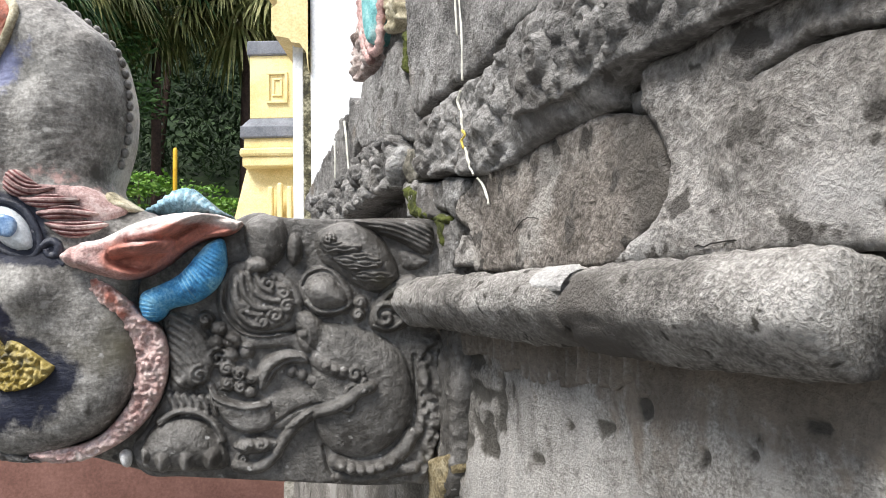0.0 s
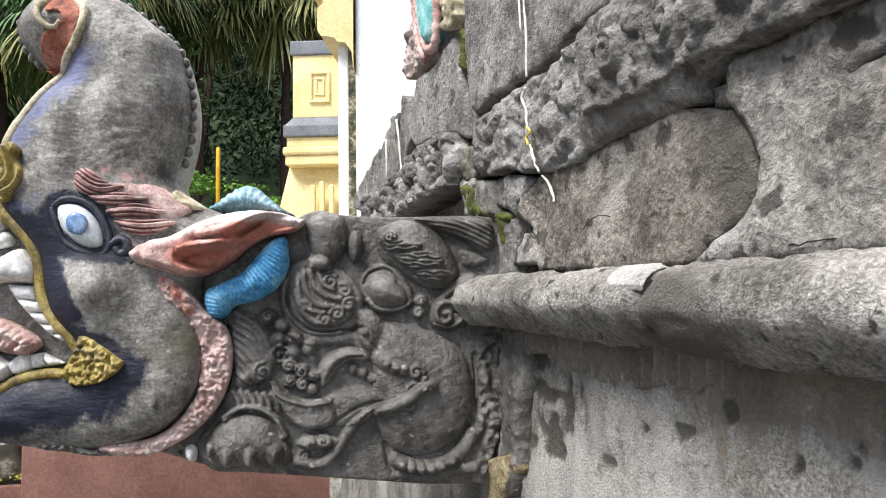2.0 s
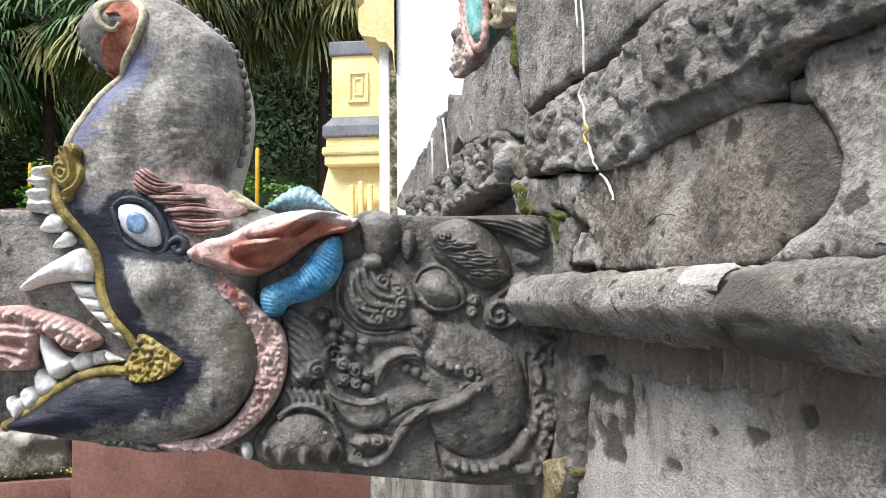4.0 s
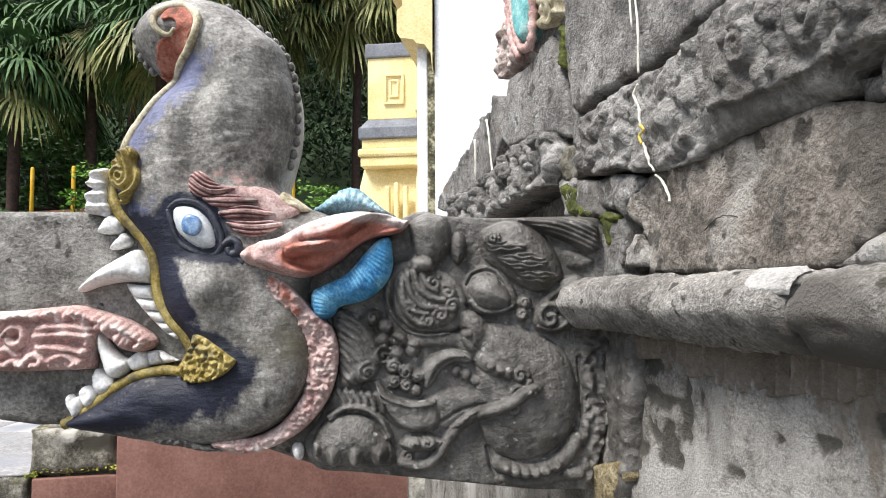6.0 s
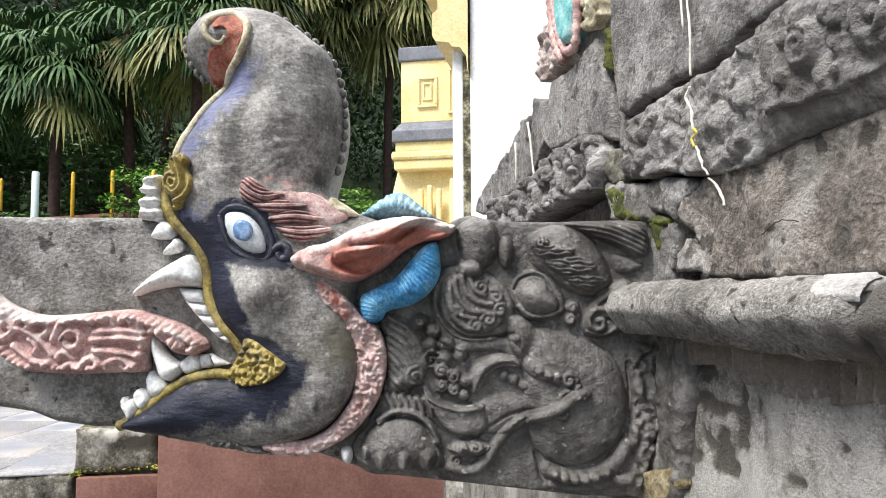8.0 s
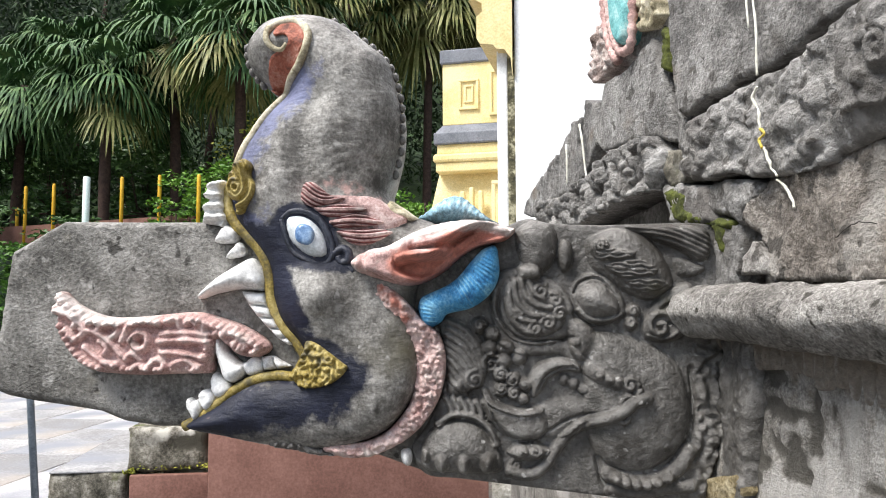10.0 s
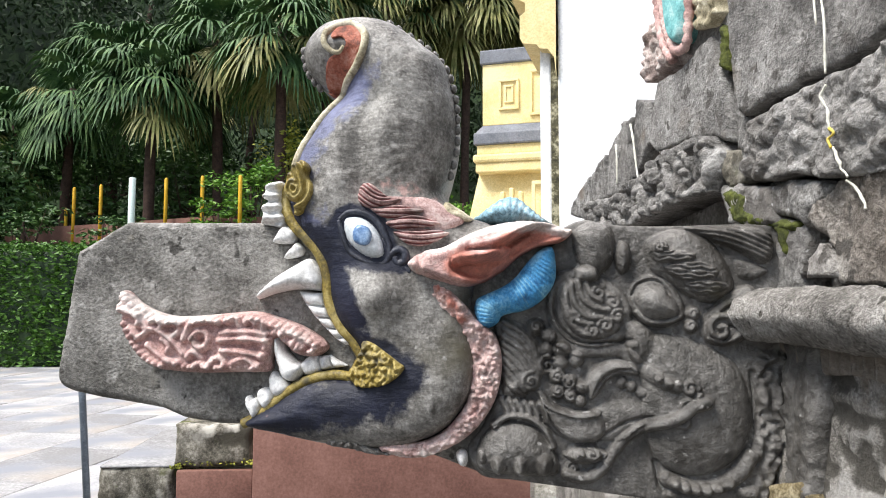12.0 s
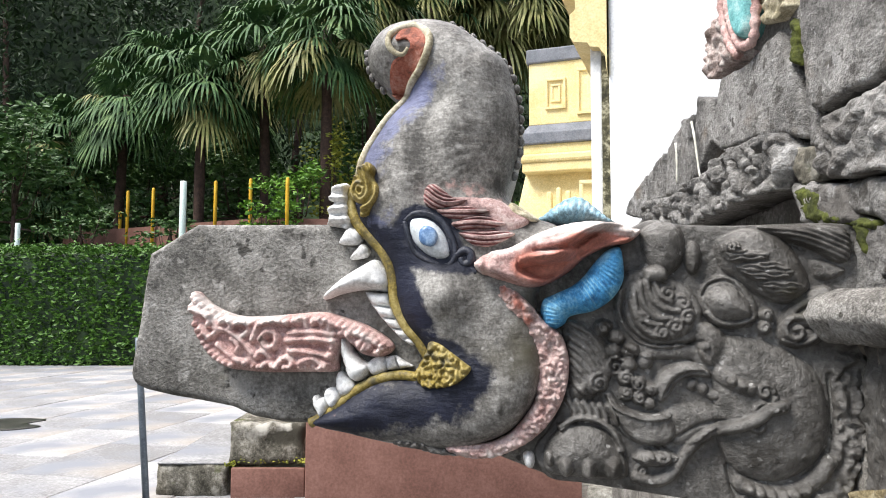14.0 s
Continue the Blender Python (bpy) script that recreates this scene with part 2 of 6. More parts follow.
REDWALL = material("red_oxide_plaster", [(0.142, 0.064, 0.047), (0.18, 0.086, 0.064), (0.215, 0.107, 0.082)], 4, 0.75, 0.3, 40, [((0.1, 0.04, 0.03), 3, 0.6, 0.15)])
HEDGE = material("hedge_leaves", [(0.02, 0.06, 0.006), (0.06, 0.15, 0.015), (0.11, 0.22, 0.03)], 25, 0.55, 0.2, 90)
LEAF = material("palm_leaf", [(0.02, 0.055, 0.016), (0.05, 0.115, 0.035), (0.11, 0.18, 0.055)], 3, 0.7, 0.1, 20)
LEAFDRY = material("yellowed_palm_leaf", [(0.08, 0.1, 0.025), (0.17, 0.175, 0.05), (0.28, 0.26, 0.1)], 3, 0.6, 0.1, 20)
# leaf colour lowered so that it carries the shade under the dense canopy
SHADELEAF = material("forest_leaf_with_shade_in_colour", [(0.009, 0.021, 0.008), (0.026, 0.052, 0.017), (0.058, 0.1, 0.034)], 2, 0.6, 0.1, 12)
BARK = material("palm_bark", [(0.03, 0.017, 0.012), (0.075, 0.043, 0.032)], 12, 0.9, 0.8, 40)
POSTYELLOW = material("yellow_post_paint", [(0.55, 0.3, 0.01), (0.7, 0.42, 0.03)], 6, 0.6, 0.1, 40)
PALEPOLE = material("pale_green_post_paint", [(0.5, 0.6, 0.55), (0.62, 0.7, 0.66)], 4, 0.5, 0.1, 40)
STEEL = material("grey_blue_pipe", [(0.09, 0.115, 0.14), (0.16, 0.19, 0.22)], 8, 0.45, 0.1, 60, metal=0.3)
MOSSY = material("mossy_step_stone", [(0.035, 0.032, 0.022), (0.13, 0.118, 0.092), (0.3, 0.28, 0.235)], 7, 0.9, 0.8, 60, [((0.05, 0.045, 0.032), 5, 0.54, 0.08), ((0.4, 0.38, 0.33), 6, 0.6, 0.08), ((0.07, 0.08, 0.015), 7, 0.61, 0.08)], size=0.004, hew=1.0)
MOSSYPALE = material("pale_lichen_stone", [(0.07, 0.065, 0.05), (0.17, 0.16, 0.135), (0.28, 0.27, 0.24)], 9, 0.9, 0.8, 60, [((0.13, 0.12, 0.08), 8, 0.56, 0.1)], size=0.004)
MOSS = material("bright_moss", [(0.03, 0.035, 0.008), (0.1, 0.115, 0.02)], 40, 0.95, 1.0, 120)


# ---- mesh helpers ----
from mathutils.geometry import delaunay_2d_cdt

def finish(bm, name, mat, parent=None, label="", smooth=True):
    me = bpy.data.meshes.new(name)
    bm.normal_update()
    bm.to_mesh(me)
    bm.free()
    for m in (mat if isinstance(mat, (list, tuple)) else [mat]):
        me.materials.append(m)
    if smooth:
        me.shade_smooth()
    ob = new(name, me)
    if parent:
        ob.parent = parent
    if label:
        ob["label"] = label
    return ob


def part(name, bm, mat, parent, label="", smooth=True):
    return finish(bm, name, mat, parent, label, smooth)


def thing(name, m, label, category, group="", kind=""):
    ob = new(name)
    ob.matrix_world = m
    return tagged(ob, label, category, group, kind)


def box(bm, x0, x1, y0, y1, z0, z1, bevel=0.0, segs=2):
    r = bmesh.ops.create_cube(bm, size=1.0)
    for v in r["verts"]:
        v.co = Vector(((x0 + x1) / 2 + v.co.x * (x1 - x0), (y0 + y1) / 2 + v.co.y * (y1 - y0), (z0 + z1) / 2 + v.co.z * (z1 - z0)))
    if bevel:
        es = list({e for v in r["verts"] for e in v.link_edges})
        bmesh.ops.bevel(bm, geom=es, offset=bevel, segments=segs, affect='EDGES', profile=0.5)
    return bm


def boxbm(*a, **k):
    return box(bmesh.new(), *a, **k)


def spline(pts, n=6, closed=False):
    """Catmull-Rom through the points."""
    p = [np.array(q, float) for q in pts]
    m = len(p)
    out = []
    for i in range(m if closed else m - 1):
        if closed:
            a, b, c, d = p[i - 1], p[i], p[(i + 1) % m], p[(i + 2) % m]
        else:
            a, b, c, d = p[max(i - 1, 0)], p[i], p[i + 1], p[min(i + 2, m - 1)]
        for k in range(n):
            t = k / n
            out.append(0.5 * (2 * b + (c - a) * t + (2 * a - 5 * b + 4 * c - d) * t * t + (3 * b - a - 3 * c + d) * t ** 3))
    if not closed:
        out.append(p[-1])
    return np.array(out)


def far_from_line(x, z, line, closed=False):
    """Distance of the points (x, z) to a polyline, and how far along it the nearest place lies (0 to 1)."""
    q = np.vstack([line, line[:1]]) if closed else line
    best, along = np.full(x.shape, 1e9), np.zeros(x.shape)
    run, total = 0.0, max(1e-9, np.linalg.norm(np.diff(q, axis=0), axis=1).sum())
    for a, b in zip(q[:-1], q[1:]):
        d = b - a
        n2 = max(1e-12, d @ d)
        t = np.clip(((x - a[0]) * d[0] + (z - a[1]) * d[1]) / n2, 0, 1)
        e = np.hypot(x - a[0] - t * d[0], z - a[1] - t * d[1])
        near = e < best
        best = np.where(near, e, best)
        along = np.where(near, (run + t * math.sqrt(n2)) / total, along)
        run += math.sqrt(n2)
    return best, along


def inside(x, z, line):
    r = np.zeros(x.shape, bool)
    for a, b in zip(line, np.roll(line, -1, axis=0)):
        c = (a[1] > z) != (b[1] > z)
        with np.errstate(divide='ignore', invalid='ignore'):
            r ^= c & (x < (b[0] - a[0]) * (z - a[1]) / (b[1] - a[1]) + a[0])
    return r


def relief(outline, step, height, back, attrs=None, smooth_outline=True):
    """A carved body: the outline in x and z, its face at y = -height(x, z, d) with d the distance to the rim, its sides down to y = back.
    attrs: paint amounts, name: function of x, z, d."""
    rim = spline(outline, 6, True) if smooth_outline else np.array(outline, float)
    q = np.vstack([rim, rim[:1]])
    cum = np.concatenate([[0], np.cumsum(np.linalg.norm(np.diff(q, axis=0), axis=1))])
    k = max(10, int(cum[-1] / step))
    at = np.linspace(0, cum[-1], k, endpoint=False)
    rim = np.stack([np.interp(at, cum, q[:, 0]), np.interp(at, cum, q[:, 1])], 1)
    (x0, z0), (x1, z1) = rim.min(0), rim.max(0)
    gx, gz = np.meshgrid(np.arange(x0, x1, step), np.arange(z0, z1, step * 0.87))
    gx = gx + (np.arange(gx.shape[0])[:, None] % 2) * step / 2
    gx, gz = gx.ravel(), gz.ravel()
    keep = inside(gx, gz, rim)
    gx, gz = gx[keep], gz[keep]
    d, _ = far_from_line(gx, gz, rim, True)
    gx, gz = gx[d > step * 0.5], gz[d > step * 0.5]
    px, pz = np.concatenate([rim[:, 0], gx]), np.concatenate([rim[:, 1], gz])
    vs, es, faces, ov, _, _ = delaunay_2d_cdt([Vector((a, b)) for a, b in zip(px, pz)], [(i, (i + 1) % k) for i in range(k)], [list(range(k))], 1, 1e-7)
    px, pz = np.array([v.x for v in vs]), np.array([v.y for v in vs])
    d, _ = far_from_line(px, pz, rim, True)
    h = height(px, pz, d)
    bm = bmesh.new()
    bv = [bm.verts.new((a, -hh, b)) for a, b, hh in zip(px, pz, h)]
    for f in faces:
        try:
            bm.faces.new([bv[i] for i in f])
        except ValueError:
            pass
    bm.edges.ensure_lookup_table()
    borders = [e for e in bm.edges if len(e.link_faces) == 1]
    r = bmesh.ops.extrude_edge_only(bm, edges=borders)
    low = [v for v in r["geom"] if isinstance(v, bmesh.types.BMVert)]
    for v in low:
        v.co.y = back
    bmesh.ops.holes_fill(bm, edges=[e for e in bm.edges if len(e.link_faces) == 1], sides=0)
    bmesh.ops.recalc_face_normals(bm, faces=bm.faces)
    for name, fn in (attrs or {}).items():
        layer = bm.verts.layers.float.new(name)
        xs, zs = np.array([v.co.x for v in bm.verts]), np.array([v.co.z for v in bm.verts])
        dd, _ = far_from_line(xs, zs, rim, True)
        for v, val in zip(bm.verts, fn(xs, zs, dd)):
            v[layer] = float(val)
    return bm


def dome(d, w):
    return np.sqrt(np.clip(1 - (1 - np.clip(d / w, 0, 1)) ** 2, 0, 1))


def near(x, z, line, w, n=6):
    """1 on a smoothed line, falling to 0 at the distance w."""
    e, _ = far_from_line(x, z, spline(line, n))
    return np.clip(1 - e / w, 0, 1)


def stripes(x, z, line, period):
    e, _ = far_from_line(x, z, spline(line, 6))
    return np.sin(2 * np.pi * e / period)


def ribs(x, z, line, count):
    _, t = far_from_line(x, z, spline(line, 6))
    return np.abs(np.sin(np.pi * count * t))


def lumps(x, z, scale, seed=0.0):
    return np.array([noise.noise(Vector((a * scale, b * scale, seed))) for a, b in zip(x, z)])


def sweep(bm, pts, radii, sides=10, flat=1.0, taper=True):
    """A tube along 3D points; flat squeezes it in y."""
    p = [Vector(q) for q in pts]
    n = len(p)
    rings = []
    up = Vector((0, 1, 0))
    for i in range(n):
        tan = (p[min(i + 1, n - 1)] - p[max(i - 1, 0)]).normalized()
        side = tan.cross(up)
        if side.length < 1e-4:
            side = Vector((1, 0, 0))
        side.normalize()
        out = side.cross(tan).normalized()
        r = radii[i] if hasattr(radii, "__len__") else radii
        rings.append([bm.verts.new(p[i] + side * (r * math.cos(a)) + out * (r * flat * math.sin(a))) for a in (2 * math.pi * k / sides for k in range(sides))])
    for a, b in zip(rings[:-1], rings[1:]):
        for k in range(sides):
            bm.faces.new((a[k], a[(k + 1) % sides], b[(k + 1) % sides], b[k]))
    for ring in (rings[0], rings[-1]):
        bm.faces.new(ring)
    bmesh.ops.recalc_face_normals(bm, faces=bm.faces)
    return bm


class Carving:
    """Collects rounded forms, ridges and grooves, and gives the height of the carved face."""

    def __init__(self):
        self.forms, self.ridges = [], []

    def form(self, outline, h, w, waves=None, depth=0.0, mid=None, lift=False):
        self.forms.append((spline(outline, 5, True), h, w, waves, depth, mid, lift))

    def ridge(self, points, w, h):
        self.ridges.append((spline(points, 5), w, h))

    def ball(self, centre, r, h):
        (x, z), = centre
        self.form([(x + r * math.cos(a), z + r * math.sin(a)) for a in (k * math.pi / 4 for k in range(8))], h, r)

    def curl(self, centre, r, turns, w, h, start=0.0, hand=1):
        (x, z), = centre
        self.ridge([(x + r * (1 - 0.85 * k / 14) * math.cos(start + hand * turns * 2 * math.pi * k / 14), z + r * (1 - 0.85 * k / 14) * math.sin(start + hand * turns * 2 * math.pi * k / 14)) for k in range(15)], w, h)

    def height(self, x, z, d):
        h = 0.006 + 0.0015 * lumps(x, z, 30)
        for rim, hh, w, waves, depth, mid, lift in self.forms:
            lo, hi = rim.min(0), rim.max(0)
            sel = np.where((x > lo[0]) & (x < hi[0]) & (z > lo[1]) & (z < hi[1]))[0]
            sel = sel[inside(x[sel], z[sel], rim)]
            if not len(sel):
                continue
            e, _ = far_from_line(x[sel], z[sel], rim, True)
            v = 0.004 + hh * dome(e, w)
            if waves:
                off, along = far_from_line(x[sel], z[sel], spline(mid, 6)) if mid else (e, e)
                v += depth * np.cos(2 * np.pi * off / waves + (1.3 * np.sin(17 * along) if lift else 0))
            if lift:
                h[sel] += (v - 0.004) * np.clip(e / 0.002, 0, 1)
                continue
            mixed = np.clip(0.5 + 0.5 * (v - h[sel]) / 0.009, 0, 1)
            h[sel] = h[sel] * (1 - mixed) + v * mixed + 0.009 * mixed * (1 - mixed) * (e > 0.0015)
        top = 0 * x
        for lineq, w, hh in self.ridges:
            lo, hi = lineq.min(0) - w, lineq.max(0) + w
            sel = np.where((x > lo[0]) & (x < hi[0]) & (z > lo[1]) & (z < hi[1]))[0]
            if not len(sel):
                continue
            e, t = far_from_line(x[sel], z[sel], lineq)
            v = hh * np.sqrt(np.clip(1 - (e / w) ** 2, 0, 1)) if hh > 0 else hh * np.exp(-(e / w * 1.6) ** 2)
            if hh > 0:
                top[sel] = np.where((top[sel] < 0) & (v <= 0), top[sel], np.maximum(top[sel], v))
            else:
                top[sel] = np.where(top[sel] > 0, top[sel], np.minimum(top[sel], v))
        return h + top


BARE_SPOTS = [(-0.024, 0.858, 0.046, 0.01), (0.003, 0.806, 0.03, 0.029), (0.044, 0.866, 0.011, 0.047), (-0.091, 0.798, 0.028, 0.03), (0.206, 0.849, 0.007, 0.007), (0.261, 0.854, 0.013, 0.008), (0.133, 0.801, 0.018, 0.007), (0.322, 0.883, 0.013, 0.012), (0.395, 0.855, 0.009, 0.007), (0.352, 0.836, 0.008, 0.005), (0.495, 0.894, 0.006, 0.003), (0.443, 0.87, 0.005, 0.005), (-0.106, 0.857, 0.06, 0.117), (-0.031, 0.894, 0.036, 0.013)]


def bare(x, z):
    """1 where the plaster has flaked away."""
    r = 0 * x
    for cx, cz, w, h in BARE_SPOTS:
        q = np.hypot((x - cx) / w, (z - cz) / h) + 0.7 * lumps(x, z, 45, cx * 9) + 0.3 * lumps(x, z, 120, cx * 5)
        r = np.maximum(r, np.clip(3.2 - 2.8 * q, 0, 1))
    return r


def rough_block(x0, x1, y0, y1, z0, z1, step=0.012, bevel=0.008, bump=0.004, seed=0, shape=None):
    """A hewn block with worn edges; front is y0."""
    bm = bmesh.new()
    nx, nz = max(2, int((x1 - x0) / step)), max(2, int((z1 - z0) / step))
    rows = []
    off = Vector((seed * 7.31, seed * 3.17, seed * 1.7))
    for j in range(nz + 1):
        row = []
        for i in range(nx + 1):
            x, z = x0 + (x1 - x0) * i / nx, z0 + (z1 - z0) * j / nz
            e = min(x - x0, x1 - x, z - z0, z1 - z)
            wear = bevel * (1 + 0.8 * noise.noise(Vector((x * 14, z * 14, 3)) + off))
            y = y0 + (max(0.0, wear - e) ** 2 / max(wear, 1e-4)) * 1.4
            q = Vector((x, 0, z)) + off
            y += bump * (noise.noise(q * 9) * 1.2 + noise.noise(q * 26) * 0.6 + noise.noise(q * 60) * 0.35)
            if shape:
                y -= shape(x, z)
            jx = bump * noise.noise(q * 17 + Vector((9, 0, 0)))
            jz = bump * noise.noise(q * 17 + Vector((0, 9, 0)))
            row.append(bm.verts.new((x + jx, y, z + jz)))
        rows.append(row)
    for j in range(nz):
        for i in range(nx):
            bm.faces.new((rows[j][i], rows[j][i + 1], rows[j + 1][i + 1], rows[j + 1][i]))
    rim = rows[0] + [r[-1] for r in rows[1:]] + rows[-1][-2::-1] + [r[0] for r in rows[-2:0:-1]]
    backv = [bm.verts.new((v.co.x, y1, v.co.z)) for v in rim]
    n = len(rim)
    for i in range(n):
        j = (i + 1) % n
        bm.faces.new((rim[j], rim[i], backv[i], backv[j]))
    bm.faces.new(backv)
    bmesh.ops.recalc_face_normals(bm, faces=bm.faces)
    return bm


SPOUT = pose(-0.0455, 1.0648, 0, 0, 0, 10.576)      # x along the spout towards the wall, face at y = 0
WALL = pose(0.049, 0.9124, 0, 0, 0, -69.26)          # x along the wall towards the eye, face at y = 0
FAR = pose(-0.194, -0.0177, 0, 0, 0, 20)             # the garden behind: y is the distance

# ---- ground ----
bm = bmesh.new()
bmesh.ops.create_grid(bm, x_segments=8, y_segments=8, size=200)
ground = finish(bm, "ground", JOINT, smooth=False)
ground.location = (0, 0, -0.012)
tagged(ground, "pale worn stone paving of an open plaza", "ground", kind="structure")

# ---- the stone wall beside the spout ----
wall = thing("wall_stone", WALL, "old grey temple wall of hewn stone courses with mouldings", "wall", kind="structure")
part("core", boxbm(-0.3, 2.4, 0.045, 0.6, 0.0, 2.3), DARKSTONE, wall, smooth=False)
part("core", boxbm(-1.5, -0.305, 0.075, 0.6, 0.0, 1.2), DARKSTONE, wall, smooth=False)


def stone(outline, proud, seed, mat=None, rough=0.0028, edge=0.003, step=0.006, carve=None, attrs=None, name="stone", label="", back=0.06):
    """A hewn stone with worn, uneven edges."""
    def face(x, z, d):
        h = proud + edge * (dome(d + 0.002 * lumps(x, z, 60, seed), edge * 1.3) - 1) * 1.3
        h += rough * (lumps(x, z, 9, seed) + 0.7 * lumps(x, z, 28, seed + 3) + 0.6 * lumps(x, z, 75, seed + 5))
        return h + carve(x, z, d) if carve else h
    rim = []
    m = len(outline)
    for i in range(m):
        a, b = np.array(outline[i]), np.array(outline[(i + 1) % m])
        for k in range(6):
            p = a + (b - a) * k / 6
            w = 0.0035 * noise.noise(Vector((p[0] * 40, p[1] * 40, seed)))
            rim.append((p[0] + w, p[1] + 0.0035 * noise.noise(Vector((p[0] * 40, p[1] * 40, seed + 9)))))
    return part(name, relief(rim, step, face, back, attrs, smooth_outline=False), mat or WALLSTONE, wall, label)


# course above the roll: a brown block and a paler one, parted by a crack
BLOCK_JOINT = [(0.343, 1.125), (0.353, 1.108), (0.363, 1.092), (0.364, 1.072), (0.361, 1.054), (0.353, 1.035), (0.331, 1.029), (0.276, 1.003)]
stone([(-0.088, 1.09), (-0.066, 1.12), (-0.022, 1.132), (0.034, 1.131), (0.081, 1.133), (0.149, 1.14), (0.209, 1.141), (0.261, 1.144), (0.304, 1.138)] + BLOCK_JOINT + [(0.2, 1.002), (0.071, 1.006), (-0.029, 1.009), (-0.053, 1.062)], -0.002, 3, BROWNSTONE, rough=0.005, edge=0.003, carve=lambda x, z, d: 0.004 * np.clip(lumps(x, z, 14, 9) * 2, -1, 1))
stone([(x + 0.005, z + 0.001) for x, z in BLOCK_JOINT[::-1]] + [(0.337, 1.132), (0.338, 1.158), (0.351, 1.166), (0.45, 1.168), (0.49, 1.17), (0.95, 1.17), (0.95, 1.124), (0.7, 1.13), (0.56, 1.126), (0.533, 1.131), (0.505, 1.133), (0.473, 1.128), (0.455, 1.122), (0.475, 1.124), (0.506, 1.129), (0.534, 1.127), (0.56, 1.121), (0.7, 1.125), (0.95, 1.119), (0.95, 1.0), (0.56, 0.998), (0.514, 1.002), (0.44, 1.0), (0.386, 1.0), (0.336, 1.0)], 0.004, 1, rough=0.0045, edge=0.004, carve=lambda x, z, d: 0.004 * np.clip(lumps(x, z, 16, 5) * 2, -1, 1))
stone([(0.305, 1.137), (0.332, 1.132), (0.333, 1.153), (0.305, 1.157)], -0.01, 5, DARKSTONE)
stone([(-0.082, 1.043), (-0.056, 1.06), (-0.031, 1.032), (-0.028, 1.017), (-0.087, 1.017)], 0.004, 6, WALLSTONE, rough=0.004)
stone([(-0.136, 1.096), (-0.108, 1.08), (-0.097, 1.088), (-0.1, 1.06), (-0.105, 1.021), (-0.131, 1.021)], -0.002, 7, DARKSTONE, rough=0.006)
stone([(0.955, 1.0), (1.6, 1.0), (1.6, 1.17), (0.955, 1.17)], 0.004, 8, step=0.02)
# receding slope under the frieze
stone([(0.088, 1.133), (0.152, 1.139), (0.212, 1.141), (0.264, 1.143), (0.303, 1.143), (0.303, 1.16), (0.36, 1.17), (0.6, 1.172), (1.2, 1.172), (1.2, 1.18), (0.3, 1.178), (0.112, 1.176), (0.108, 1.15)], 0.0, 9, DARKSTONE, rough=0.004, carve=lambda x, z, d: 0.018 * np.clip((z - 1.133) / 0.04, 0, 1) + 0.004 * lumps(x, z, 26, 6))

# fine cracks and chips
for pts in ([(0.1, 1.05), (0.13, 1.062), (0.16, 1.058)], [(0.4, 1.012), (0.44, 1.014), (0.47, 1.01)]):
    bm = bmesh.new()
    sp = spline(pts, 6)
    sweep(bm, [(p[0] + 0.002 * noise.noise(Vector((p[0] * 200, 0, 3))), -0.0045, p[1] + 0.003 * noise.noise(Vector((p[0] * 150, 1, 3)))) for p in sp], [0.0005 + 0.0006 * abs(noise.noise(Vector((p[0] * 90, 4, 0)))) for p in sp], 6)
    part("crack", bm, BLACK, wall, "dark hairline crack")
# frieze carved with rosettes, scrolls and petals
scrolls = Carving()
rs = random.Random(7)
for k in range(12):
    x = 0.205 + 0.088 * k
    r = 0.034 if k % 2 else 0.026
    scrolls.form([(x + r * math.cos(a), 1.216 + r * math.sin(a)) for a in (q * math.pi / 4 for q in range(8))], 0.012, 0.009)
    scrolls.curl([(x, 1.216)], r * 0.8, 1.7, 0.005, 0.007, rs.uniform(0, 6), rs.choice((-1, 1)))
    for j in range(7):
        a = 0.9 * j + rs.uniform(-0.2, 0.2)
        u, v = x + (r + 0.011) * math.cos(a), 1.214 + (r + 0.011) * math.sin(a)
        if 1.178 < v < 1.25:
            scrolls.form([(u + 0.011 * math.cos(b), v + 0.011 * math.sin(b)) for b in (q * math.pi / 3 for q in range(6))], 0.01, 0.009)
    for j in range(3):
        scrolls.ridge([(x + 0.038 + 0.006 * j, 1.182 + 0.02 * j), (x + 0.048 + 0.004 * j, 1.194 + 0.02 * j), (x + 0.04, 1.206 + 0.018 * j)], 0.005, 0.007)


def frieze_face(x, z, d):
    return scrolls.height(x, z, d) * (0.75 + 0.6 * lumps(x, z, 16, 4)) + 0.004 * lumps(x, z, 60, 2)


stone([(0.136, 1.17), (0.186, 1.166), (0.222, 1.166), (0.265, 1.165), (0.312, 1.169), (0.362, 1.168), (0.42, 1.166), (0.6, 1.166), (0.6, 1.278), (0.31, 1.276), (0.246, 1.273), (0.206, 1.273), (0.152, 1.27), (0.132, 1.262)], 0.018, 11, DARKSTONE, step=0.003, carve=frieze_face, rough=0.003, label="stone carved with worn scrolls and petals")
stone([(0.603, 1.166), (1.2, 1.166), (1.2, 1.278), (0.603, 1.278)], 0.018, 12, DARKSTONE, step=0.006, carve=frieze_face, rough=0.003, label="stone carved with worn scrolls and petals")
